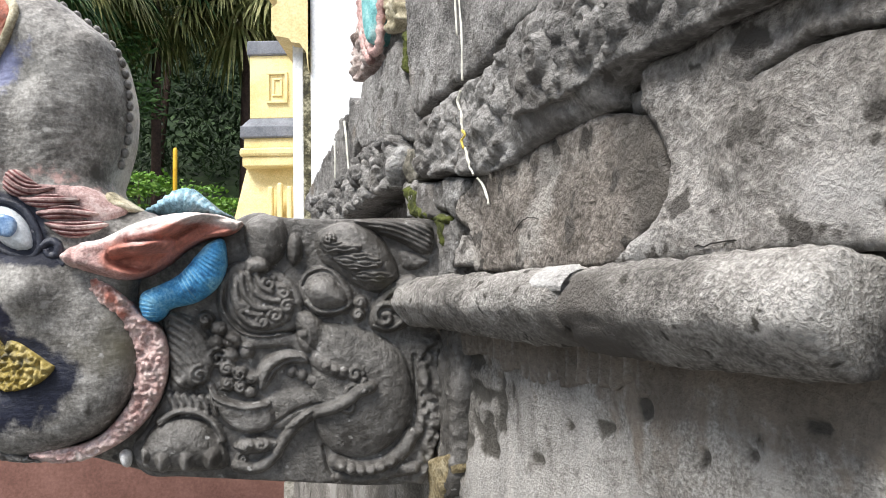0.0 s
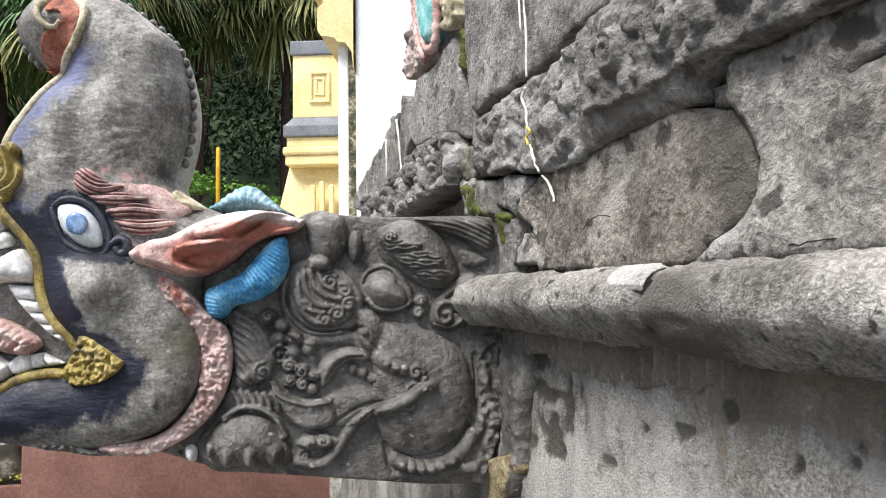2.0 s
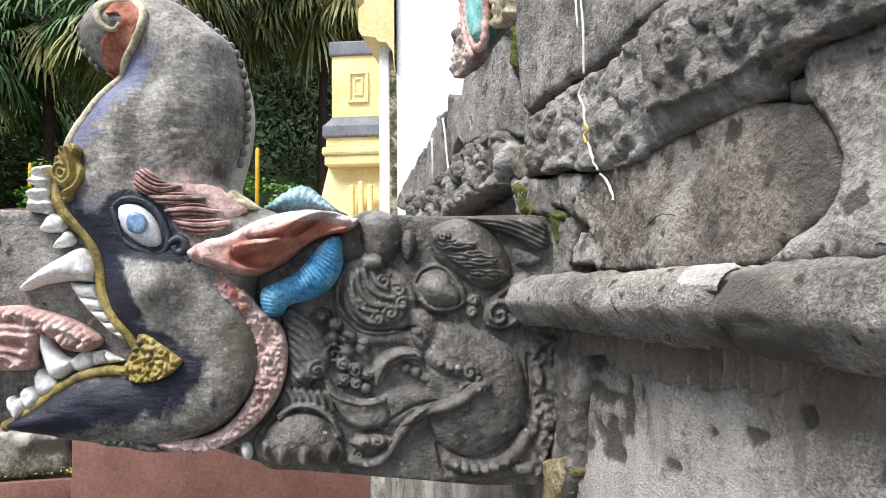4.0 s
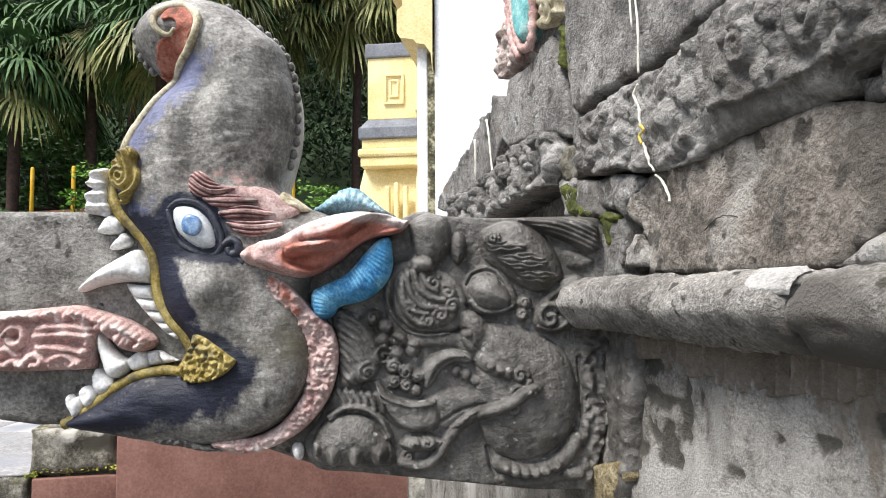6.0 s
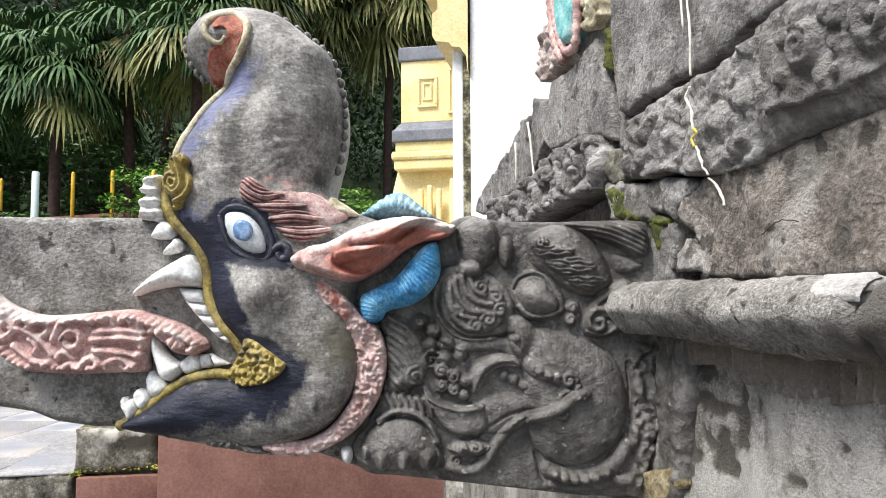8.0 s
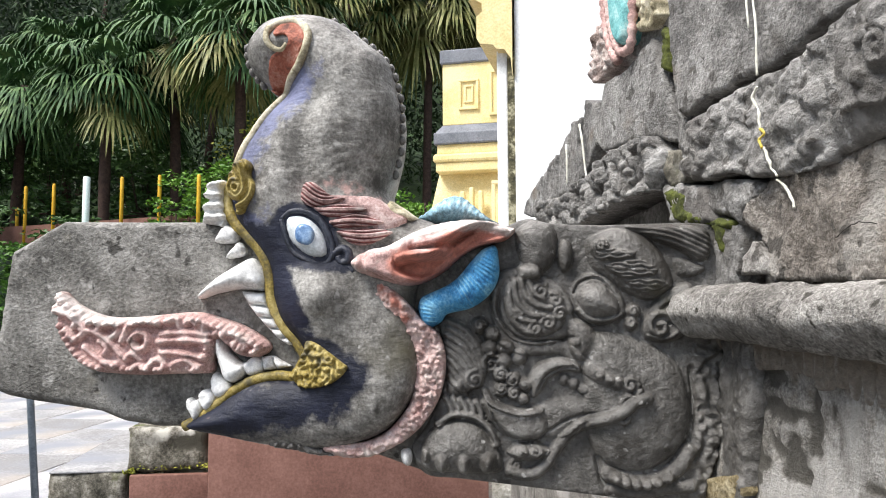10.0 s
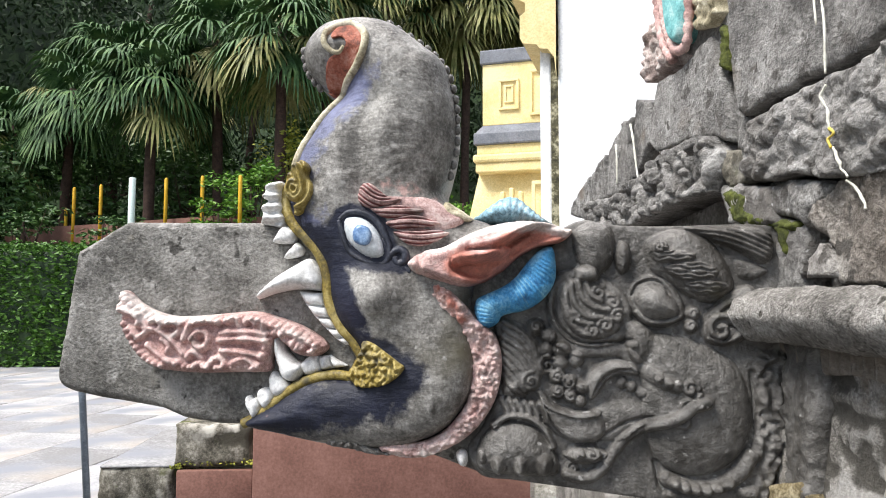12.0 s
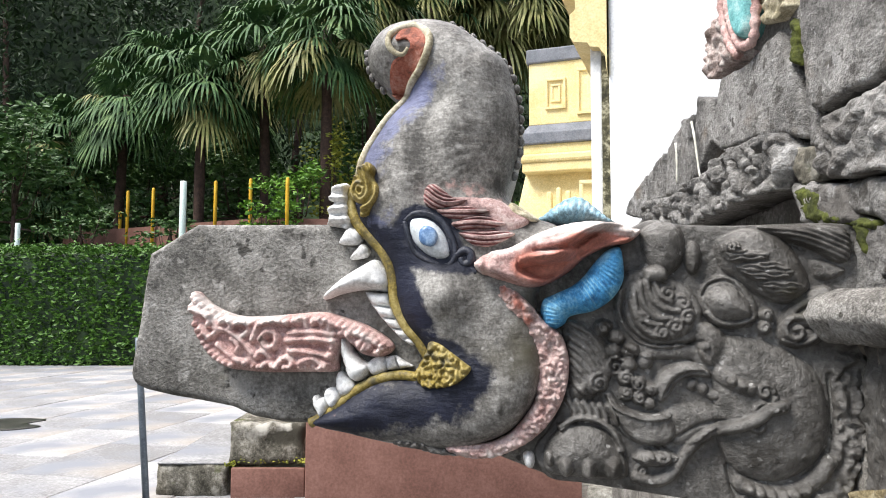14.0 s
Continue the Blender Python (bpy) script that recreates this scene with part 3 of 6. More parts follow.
# broken end of the frieze, below the drips
stone([(-0.222, 1.248), (-0.133, 1.258), (-0.044, 1.259), (0.034, 1.254), (0.087, 1.262), (0.12, 1.27), (0.13, 1.25), (0.133, 1.172), (0.107, 1.14), (0.1, 1.13), (0.064, 1.127), (0.013, 1.128), (-0.043, 1.137), (-0.097, 1.152), (-0.153, 1.151), (-0.219, 1.163), (-0.252, 1.184)], 0.004, 13, DARKSTONE, rough=0.005, edge=0.006, step=0.0036, carve=lambda x, z, d: 0.02 * np.abs(lumps(x * 0.6, z, 30, 8)) + 0.007 * np.abs(lumps(x * 0.7, z, 75, 3)) + 0.012 * near(x, z, [(0.122, 1.262), (0.116, 1.22), (0.124, 1.18)], 0.016))
stone([(-0.252, 1.16), (-0.175, 1.147), (-0.113, 1.148), (-0.056, 1.133), (-0.02, 1.124), (-0.048, 1.112), (-0.077, 1.103), (-0.093, 1.081), (-0.125, 1.099), (-0.182, 1.108), (-0.24, 1.123)], 0.004, 14, DARKSTONE, rough=0.006, edge=0.005)
stone([(-0.337, 1.174), (-0.263, 1.166), (-0.248, 1.122), (-0.182, 1.104), (-0.127, 1.095), (-0.112, 1.045), (-0.11, 0.99), (-0.2, 0.99), (-0.24, 1.06), (-0.293, 1.108)], 0.0, 15, DARKSTONE, rough=0.008)
# slabs over the frieze
stone([(-0.275, 1.448), (-0.268, 1.351), (-0.254, 1.275), (-0.235, 1.264), (-0.156, 1.269), (-0.075, 1.268), (-0.006, 1.266), (0.052, 1.269), (0.085, 1.279), (0.125, 1.281), (0.172, 1.283), (0.202, 1.286), (0.33, 1.288), (0.33, 1.62), (-0.3, 1.62)], 0.006, 21, DARKSTONE, rough=0.0035, edge=0.003, step=0.007)
stone([(0.334, 1.288), (1.2, 1.288), (1.2, 1.62), (0.334, 1.62)], 0.008, 22, DARKSTONE, step=0.014)
stone([(-0.3, 1.624), (0.5, 1.624), (0.5, 1.95), (-0.3, 1.95)], 0.008, 23, step=0.016)
stone([(0.504, 1.624), (1.3, 1.624), (1.3, 1.95), (0.504, 1.95)], 0.008, 24, step=0.02)
# far end, stepping down
stone([(-0.593, 1.421), (-0.472, 1.412), (-0.353, 1.428), (-0.317, 1.357), (-0.307, 1.313), (-0.287, 1.277), (-0.293, 1.235), (-0.362, 1.26), (-0.463, 1.271), (-0.6, 1.283), (-0.652, 1.31), (-0.629, 1.365)], 0.0, 31, DARKSTONE, edge=0.005)
stone([(-0.291, 1.396), (-0.264, 1.343), (-0.256, 1.272), (-0.248, 1.216), (-0.281, 1.222), (-0.285, 1.26), (-0.29, 1.3)], -0.006, 32, DARKSTONE)
stone([(-0.73, 1.426), (-0.658, 1.399), (-0.651, 1.316), (-0.683, 1.301), (-0.738, 1.264), (-0.768, 1.334)], -0.008, 33, DARKSTONE)
stone([(-0.825, 1.397), (-0.749, 1.392), (-0.774, 1.335), (-0.738, 1.258), (-0.79, 1.24), (-0.857, 1.237)], -0.004, 34, DARKSTONE)
stone([(-0.937, 1.358), (-0.844, 1.391), (-0.863, 1.238), (-0.956, 1.244)], -0.008, 35, DARKSTONE)
stone([(-1.08, 1.322), (-0.959, 1.352), (-0.97, 1.243), (-1.083, 1.243)], -0.004, 36, DARKSTONE, rough=0.006)
stone([(-1.312, 1.243), (-1.216, 1.297), (-1.104, 1.322), (-1.107, 1.243), (-1.193, 1.216)], -0.006, 37, DARKSTONE, rough=0.006)
for pts in ([(-0.738, 1.372), (-0.728, 1.351), (-0.718, 1.323), (-0.704, 1.271), (-0.69, 1.233)], [(-0.84, 1.349), (-0.835, 1.307), (-0.838, 1.257)]):
    bm = bmesh.new()
    sp = spline(pts, 5)
    sweep(bm, [(p[0], -0.004, p[1]) for p in sp], [0.003 * (1 - 0.5 * k / len(sp)) * (1 + 0.4 * noise.noise(Vector((p[0] * 60, p[1] * 60, 3)))) for k, p in enumerate(sp)], 7)
    part("paint_drip", bm, DRIP, wall, "white paint run")
knob = Carving()
for k in range(330):
    x, z = -0.32 - 0.75 * rs.random() ** 1.2, rs.uniform(1.14, 1.29)
    w, hgt = rs.uniform(0.009, 0.017), rs.uniform(0.009, 0.019)
    knob.form([(x + w * math.cos(a), z + hgt * math.sin(a)) for a in (q * math.pi / 3 for q in range(6))], rs.uniform(0.008, 0.024), min(w, hgt))
stone([(-1.014, 1.24), (-0.83, 1.225), (-0.634, 1.25), (-0.561, 1.274), (-0.428, 1.266), (-0.339, 1.256), (-0.305, 1.22), (-0.319, 1.185), (-0.334, 1.163), (-0.46, 1.165), (-0.567, 1.156), (-0.713, 1.15), (-1.239, 1.16)], 0.002, 41, DARKSTONE, rough=0.005, step=0.0034, carve=lambda x, z, d: knob.height(x, z, d), label="knobbly weathered stone moulding")
stone([(-0.318, 1.227), (-0.246, 1.213), (-0.246, 1.165), (-0.292, 1.163), (-0.317, 1.193)], 0.0, 42, MOSSY, rough=0.008)
stone([(-0.319, 1.162), (-0.259, 1.162), (-0.173, 1.144), (-0.151, 1.092), (-0.295, 1.11)], 0.004, 43, DARKSTONE, rough=0.008)
stone([(-0.75, 0.9), (-0.335, 0.9), (-0.335, 1.09), (-0.75, 1.09)], -0.02, 44, step=0.014)
stone([(-1.5, 0.9), (-0.755, 0.9), (-0.755, 1.16), (-1.5, 1.2)], -0.02, 45, step=0.02)


def moss(outline, out, seed):
    return stone(outline, out, seed, MOSS, rough=0.006, edge=0.01, step=0.004, carve=lambda x, z, d: 0.008 * np.abs(lumps(x, z, 120, seed)), name="moss", label="bright green moss")


moss([(-0.308, 1.162), (-0.248, 1.158), (-0.23, 1.122), (-0.166, 1.102), (-0.114, 1.09), (-0.119, 1.079), (-0.192, 1.091), (-0.289, 1.109)], 0.006, 51)
moss([(-0.32, 1.436), (-0.283, 1.413), (-0.293, 1.349), (-0.317, 1.362)], 0.002, 52)
moss([(0.352, 1.003), (0.37, 1.006), (0.385, 1.004), (0.378, 0.998), (0.358, 0.998)], 0.004, 53)
moss([(-0.167, 1.097), (-0.129, 1.096), (-0.125, 1.078), (-0.136, 1.047), (-0.159, 1.061)], 0.004, 54)

# roll moulding in worn lengths
def roll(x0, x1, r, out, zc, mat, seed, wear=1.6):
    bm = bmesh.new()
    n, sides = int((x1 - x0) / 0.006), 36
    rings = []
    for i in range(n + 1):
        x = x0 + (x1 - x0) * i / n
        end = min(i, n - i) * 0.006
        ring = []
        for k in range(sides):
            a = 2 * math.pi * k / sides
            q = Vector((x * 8, math.cos(a) * 0.6 + seed, math.sin(a) * 0.6))
            rr = r * (1 + wear * (0.08 * noise.noise(q) + 0.06 * noise.noise(q * 3.7) + 0.035 * noise.noise(q * 9) + 0.02 * noise.noise(q * 21)))
            rr -= 0.006 * max(0.0, 1 - end / 0.008) * (1 + 0.8 * noise.noise(q * 6))
            under = 1 - 0.4 * max(0.0, -math.sin(a)) * (math.cos(a) < 0)
            ring.append(bm.verts.new((x + 0.006 * noise.noise(q * 3 + Vector((0, 0, 7))) * (end < 0.007), -out + rr * 1.12 * under * math.cos(a), zc + rr * math.sin(a))))
        rings.append(ring)
    for a, b in zip(rings[:-1], rings[1:]):
        for k in range(sides):
            bm.faces.new((a[k], a[(k + 1) % sides], b[(k + 1) % sides], b[k]))
    for ring in (rings[0], rings[-1]):
        bm.faces.new(ring)
    bmesh.ops.recalc_face_normals(bm, faces=bm.faces)
    return part("roll_moulding", bm, mat, wall, "worn rounded stone moulding")


roll(-0.165, 0.095, 0.0345, 0.034, 0.969, ROLLSTONE, 1)
roll(0.098, 0.304, 0.036, 0.036, 0.967, ROLLSTONE, 2)
roll(0.307, 0.565, 0.0365, 0.036, 0.966, ROLLSTONE, 13)
roll(0.9, 1.6, 0.034, 0.034, 0.962, WALLSTONE, 4, 2.0)
stone([(0.572, 0.94), (0.895, 0.94), (0.895, 0.978), (0.572, 0.976)], 0.012, 64, rough=0.008)
bm = bmesh.new()
rows = []
for i in range(15):
    row = []
    for k in range(15):
        a = radians(92 + 62 * k / 14)
        x = 0.25 + 0.056 * i / 14 + 0.012 * (k / 14 - 0.5) + 0.003 * noise.noise(Vector((k * 0.4, i * 0.3, 8)))
        e = min(i, 14 - i, k, 14 - k)
        rr = 0.0375 if e > 0 else 0.033
        rr += 0.0008 * noise.noise(Vector((x * 90, a * 5, 1)))
        row.append(bm.verts.new((x, -0.036 + rr * 1.12 * math.cos(a), 0.967 + rr * math.sin(a))))
    rows.append(row)
for p, q in zip(rows[:-1], rows[1:]):
    for k in range(14):
        bm.faces.new((p[k], p[k + 1], q[k + 1], q[k]))
bmesh.ops.recalc_face_normals(bm, faces=bm.faces)
part("mortar_patch", bm, PATCH, wall, "pale mortar repair")

# stained plaster below
part("plaster_face", relief([(-1.5, -0.01), (2.0, -0.01), (2.0, 0.95), (0.6, 0.95), (-0.2, 0.95), (-1.5, 0.95)], 0.0105, lambda x, z, d: 0.005 * lumps(x, z, 5) + 0.0035 * lumps(x, z, 18, 2) + 0.0015 * lumps(x, z, 55, 5) - 0.007 * bare(x, z), 0.04, {
    "pale": lambda x, z, d: np.clip((x + 0.09) / 0.06, 0, 1) * np.clip(0.55 + (0.84 - z - 0.12 * np.clip(x - 0.15, 0, 1)) * 5 + 0.5 * lumps(x, z, 7, 3), 0, 1) * (1 - bare(x, z)),
    "bare": lambda x, z, d: bare(x, z),
    "brown": lambda x, z, d: np.clip(0.34 + (z - 0.9 + 0.1 * np.clip((x - 0.25) / 0.2, 0, 1)) * 4 + 0.8 * lumps(x, z, 8, 9) + 0.6 * lumps(x * 4, z, 18, 5), 0, 1)}, smooth_outline=False), PLASTER, wall, "stained and flaking lime plaster")
# pale follows the flute crests, so part of their shading sits in the colour
flutes = part("fluted_plaster", relief([(-0.12, 0.95), (0.34, 0.95), (0.338, 0.915), (0.332, 0.893), (0.322, 0.896), (0.318, 0.904), (0.3, 0.9), (0.285, 0.893), (0.25, 0.896), (0.2, 0.886), (0.19, 0.893), (0.15, 0.884), (0.11, 0.888), (0.1, 0.896), (0.06, 0.889), (0.05, 0.9), (0.0, 0.905), (-0.06, 0.9), (-0.12, 0.905)], 0.004,
     lambda x, z, d: 0.0005 + 0.0035 * dome(d, 0.003) + 0.005 * np.sin(2 * np.pi * x / 0.019 + 2 * lumps(x, z, 6)) * np.clip(0.8 + lumps(x, z, 10, 2), 0, 1) + 0.003 * lumps(x, z, 30), 0.0, {"brown": lambda x, z, d: 0.75 + 0.3 * lumps(x, z, 12, 6), "pale": lambda x, z, d: 0.45 * np.sin(2 * np.pi * x / 0.019 + 2 * lumps(x, z, 6)) + 0.2 * lumps(x, z, 20, 8), "bare": lambda x, z, d: 0 * x}), PLASTER, wall, "ribbed remains of brown stained plaster")
stone([(-0.14, 0.938), (-0.066, 0.936), (-0.057, 0.863), (-0.073, 0.802), (-0.084, 0.747), (-0.099, 0.705), (-0.158, 0.69), (-0.138, 0.791)], 0.01, 61, STONE, rough=0.008, step=0.005, label="crumbling dark stone beside the spout")
stone([(-0.168, 0.744), (-0.098, 0.763), (-0.078, 0.749), (-0.111, 0.719), (-0.133, 0.683), (-0.192, 0.668)], 0.014, 63, SAND, rough=0.008, step=0.005, label="crumbling ochre mortar")
# white and yellow drips
for pts, r in (([(-0.02, 1.45), (-0.019, 1.365), (-0.014, 1.326), (-0.013, 1.301), (-0.014, 1.281), (-0.014, 1.256)], 0.0015), ([(-0.034, 1.45), (-0.033, 1.371), (-0.029, 1.32)], 0.0014)):
    bm = bmesh.new()
    sp = spline(pts, 5)
    sweep(bm, [(p[0], -0.016, p[1]) for p in sp], [r * (1 + 0.5 * noise.noise(Vector((p[0] * 90, p[1] * 90, 2)))) for p in sp], 7)
    part("paint_drip", bm, DRIP, wall, "cream paint drip")
for pts, out, mat, lab in (([(-0.002, 1.238), (-0.012, 1.227), (-0.004, 1.215), (0.0, 1.206), (0.001, 1.186)], 0.024, DRIP, "cream paint drip"), ([(0.001, 1.187), (0.01, 1.179), (-0.001, 1.174), (0.005, 1.163)], 0.024, DRIPYELLOW, "yellow paint drip"), ([(0.005, 1.164), (0.017, 1.14), (0.029, 1.126)], 0.022, DRIP, "cream paint drip"), ([(-0.002, 1.127), (0.012, 1.118), (0.025, 1.102), (0.03, 1.09)], 0.003, DRIP, "cream paint drip")):
    bm = bmesh.new()
    sp = spline(pts, 6)
    sweep(bm, [(p[0] + 0.003 * noise.noise(Vector((p[1] * 150, 3, 1))), -out, p[1]) for p in sp], [0.0017 * (1 + 0.8 * noise.noise(Vector((p[0] * 120, p[1] * 120, 6)))) for p in sp], 8)
    part("paint_drip", bm, mat, wall, lab)

stone([(-0.463, 1.586), (-0.297, 1.508), (-0.304, 1.397), (-0.408, 1.403), (-0.481, 1.444)], -0.012, 38, DARKSTONE)
# painted fragment of a relief on the far end
part("painted_fragment", relief([(-0.492, 1.569), (-0.416, 1.534), (-0.419, 1.466), (-0.435, 1.448), (-0.457, 1.452), (-0.483, 1.483), (-0.495, 1.527)], 0.005, lambda x, z, d: 0.012 + 0.014 * dome(d, 0.012), 0.03), TEALPAINT, wall, "turquoise painted relief fragment")
for pts in ([(-0.527, 1.584), (-0.515, 1.525), (-0.498, 1.486), (-0.467, 1.444), (-0.418, 1.434), (-0.403, 1.479), (-0.4, 1.527)], [(-0.548, 1.572), (-0.536, 1.512), (-0.509, 1.459), (-0.477, 1.429)]):
    bm = bmesh.new()
    sp = spline(pts, 8)
    sweep(bm, [(p[0], -0.012, p[1]) for p in sp], [0.0085 * (1 + 0.22 * math.sin(k * 1.9)) for k in range(len(sp))], 8)
    part("fragment_border", bm, PINK, wall, "beaded pink border")
stone([(-0.65, 1.437), (-0.652, 1.51), (-0.617, 1.548), (-0.55, 1.546), (-0.516, 1.515), (-0.513, 1.471), (-0.511, 1.432), (-0.573, 1.439), (-0.618, 1.429)], 0.0, 71, DUSTYPINK, rough=0.01, step=0.005, carve=lambda x, z, d: 0.02 * np.abs(lumps(x, z, 45, 3)), name="painted_fragment", label="weathered pink and brown painted relief fragment")
stone([(-0.407, 1.54), (-0.305, 1.493), (-0.304, 1.448), (-0.345, 1.439), (-0.4, 1.455)], 0.006, 72, TRIM, rough=0.008, step=0.005, carve=lambda x, z, d: 0.014 * np.abs(lumps(x, z, 50, 3)), name="painted_fragment", label="cream painted relief fragment")

# ---- the carved spout ----
spout = thing("carved_water_spout", SPOUT, "carved stone water spout shaped as a painted sea-beast head", "water spout")
part("slab", relief([(-0.903, 1.106), (-0.703, 1.103), (-0.501, 1.098), (-0.263, 1.093), (-0.115, 1.091), (0.027, 1.087), (0.054, 1.066), (0.052, 0.941), (0.045, 0.825), (0.014, 0.719), (-0.008, 0.711), (-0.071, 0.712), (-0.133, 0.719), (-0.196, 0.726), (-0.258, 0.733), (-0.32, 0.74), (-0.367, 0.746), (-0.4, 0.757), (-0.437, 0.77), (-0.582, 0.782), (-0.708, 0.808), (-0.752, 0.807), (-0.805, 0.815), (-0.841, 0.829), (-0.89, 0.836), (-0.932, 0.842), (-0.983, 0.851), (-1.001, 0.859), (-1.009, 0.876), (-0.996, 0.964), (-0.984, 1.061)], 0.007,
     lambda x, z, d: 0.011 * dome(d, 0.012) - 0.011 + 0.003 * lumps(x, z, 14) + 0.0015 * lumps(x, z, 45), 0.17, smooth_outline=False), SLAB, spout, "plain weathered grey stone")

HEAD = [*[(-0.654, 1.193), (-0.639, 1.226), (-0.608, 1.27), (-0.579, 1.299), (-0.593, 1.303), (-0.615, 1.317), (-0.635, 1.338), (-0.643, 1.362), (-0.636, 1.388), (-0.613, 1.412), (-0.583, 1.422), (-0.541, 1.423), (-0.497, 1.409), (-0.457, 1.378), (-0.427, 1.352), (-0.413, 1.308), (-0.406, 1.264), (-0.409, 1.212), (-0.419, 1.169)], *[(-0.424, 1.14)], *[(-0.396, 1.113), (-0.352, 1.096), (-0.341, 1.07), (-0.373, 1.015), (-0.381, 0.983), (-0.377, 0.936), (-0.373, 0.897), (-0.385, 0.851), (-0.417, 0.811), (-0.46, 0.79), (-0.508, 0.781), (-0.582, 0.784), (-0.649, 0.796), (-0.707, 0.81), (-0.666, 0.84), (-0.624, 0.867), (-0.591, 0.879), (-0.545, 0.882), (-0.533, 0.895), (-0.545, 0.926), (-0.57, 0.954), (-0.583, 0.991), (-0.589, 1.032), (-0.605, 1.061), (-0.626, 1.083), (-0.644, 1.103), (-0.654, 1.124), (-0.657, 1.149), (-0.651, 1.166)]]
FRONT_EDGE = [(-0.554, 1.307), (-0.571, 1.29), (-0.601, 1.261), (-0.628, 1.223), (-0.645, 1.18), (-0.653, 1.145), (-0.644, 1.11), (-0.609, 1.067), (-0.587, 1.016), (-0.578, 0.974), (-0.552, 0.937), (-0.514, 0.909)]
EYE_RIM = [(-0.564, 1.101), (-0.552, 1.111), (-0.534, 1.112), (-0.513, 1.102), (-0.498, 1.08), (-0.491, 1.055), (-0.474, 1.04), (-0.5, 1.04), (-0.522, 1.042), (-0.545, 1.054), (-0.557, 1.074), (-0.564, 1.101)]
HEAD_RIDGE = [(-0.504, 1.153), (-0.454, 1.14), (-0.397, 1.112)]
LOWER_JAW = [(-0.691, 0.809), (-0.624, 0.833), (-0.549, 0.85), (-0.5, 0.863)]
MOUTH_CORNER = [(-0.509, 0.903), (-0.46, 0.892)]
CHEEK_LINE = [(-0.589, 1.075), (-0.559, 1.016), (-0.537, 0.966)]


def head_height(x, z, d):
    t = np.clip((z - 1.06) / 0.13, 0, 1)
    t = t * t * (3 - 2 * t)
    rim = 0.006 * (1 - t) - 0.05 * t
    h = rim + (0.034 * (1 - t) + 0.088 * t) * dome(d, 0.045 + 0.06 * t)
    for cx, cz, r, hh in CHEEK_BULGES:
        q = ((x - cx) ** 2 + (z - cz) ** 2) / r ** 2
        h += hh * np.exp(-q * 1.6)
    h += 0.004 * ribs(x, z, TRUNK_AXIS, 46) * np.clip((z - 1.14) / 0.05, 0, 1) * np.clip(1 - np.abs(x + 0.48) / 0.1, 0, 1) * (0.4 + 0.6 * np.abs(lumps(x, z, 30)))
    h -= 0.012 * near(x, z, TRUNK_FOLD, 0.03)
    return h + 0.0016 * lumps(x, z, 40)


CHEEK_BULGES = [(*[(-0.509, 0.993)][0], 0.045, 0.03), (*[(-0.444, 0.865)][0], 0.1, 0.016), (*[(-0.567, 1.143)][0], 0.05, 0.006)]
TRUNK_AXIS = [(-0.48, 1.116), (-0.463, 1.183), (-0.463, 1.251), (-0.489, 1.321), (-0.523, 1.358)]
TRUNK_FOLD = [(-0.531, 1.143), (-0.54, 1.194), (-0.536, 1.245), (-0.515, 1.279)]
head = part("head", relief(HEAD, 0.0045, head_height, 0.12, {
    "blue": lambda x, z, d: 1.0 * near(x, z, FRONT_EDGE, 0.065) * np.clip((z - 1.0) / 0.1, 0, 1),
    "navy": lambda x, z, d: np.clip(1.15 * near(x, z, LOWER_JAW, 0.068) + 0.75 * near(x, z, MOUTH_CORNER, 0.045) + 0.7 * near(x, z, CHEEK_LINE, 0.032) + 1.3 * near(x, z, EYE_RIM, 0.022) + 0.95 * near(x, z, FRONT_EDGE, 0.045) * (z < 1.13), 0, 1.1),
    "pinkish": lambda x, z, d: 0.5 * near(x, z, HEAD_RIDGE, 0.024)}), HEADSTONE, spout, "dark grey stone head with worn blue paint")

# trim along the trunk, and the lips
HEAD_RIM = spline(HEAD, 6, True)


def flat_tube(line, radii, out, name, mat, label="", sides=10, depth=None, n=5):
    """A rounded strip on the carved face along a smoothed line; out: its distance from the face, one number or one for each point."""
    pts = spline(line, n)
    outs = head_height(pts[:, 0], pts[:, 1], np.where(inside(pts[:, 0], pts[:, 1], HEAD_RIM), far_from_line(pts[:, 0], pts[:, 1], HEAD_RIM, True)[0], 0)) + 0.0025 if isinstance(out, str) else np.interp(np.linspace(0, 1, len(pts)), np.linspace(0, 1, len(out)), out) if hasattr(out, "__len__") else [out] * len(pts)
    rr = np.interp(np.linspace(0, 1, len(pts)), np.linspace(0, 1, len(radii)), radii)
    bm = bmesh.new()
    sweep(bm, [(p[0], -o, p[1]) for p, o in zip(pts, outs)], [r * (1 + 0.12 * noise.noise(Vector((p[0] * 70, p[1] * 70, 5)))) for r, p in zip(rr, pts)], sides)
    return part(name, bm, mat, spout, label)


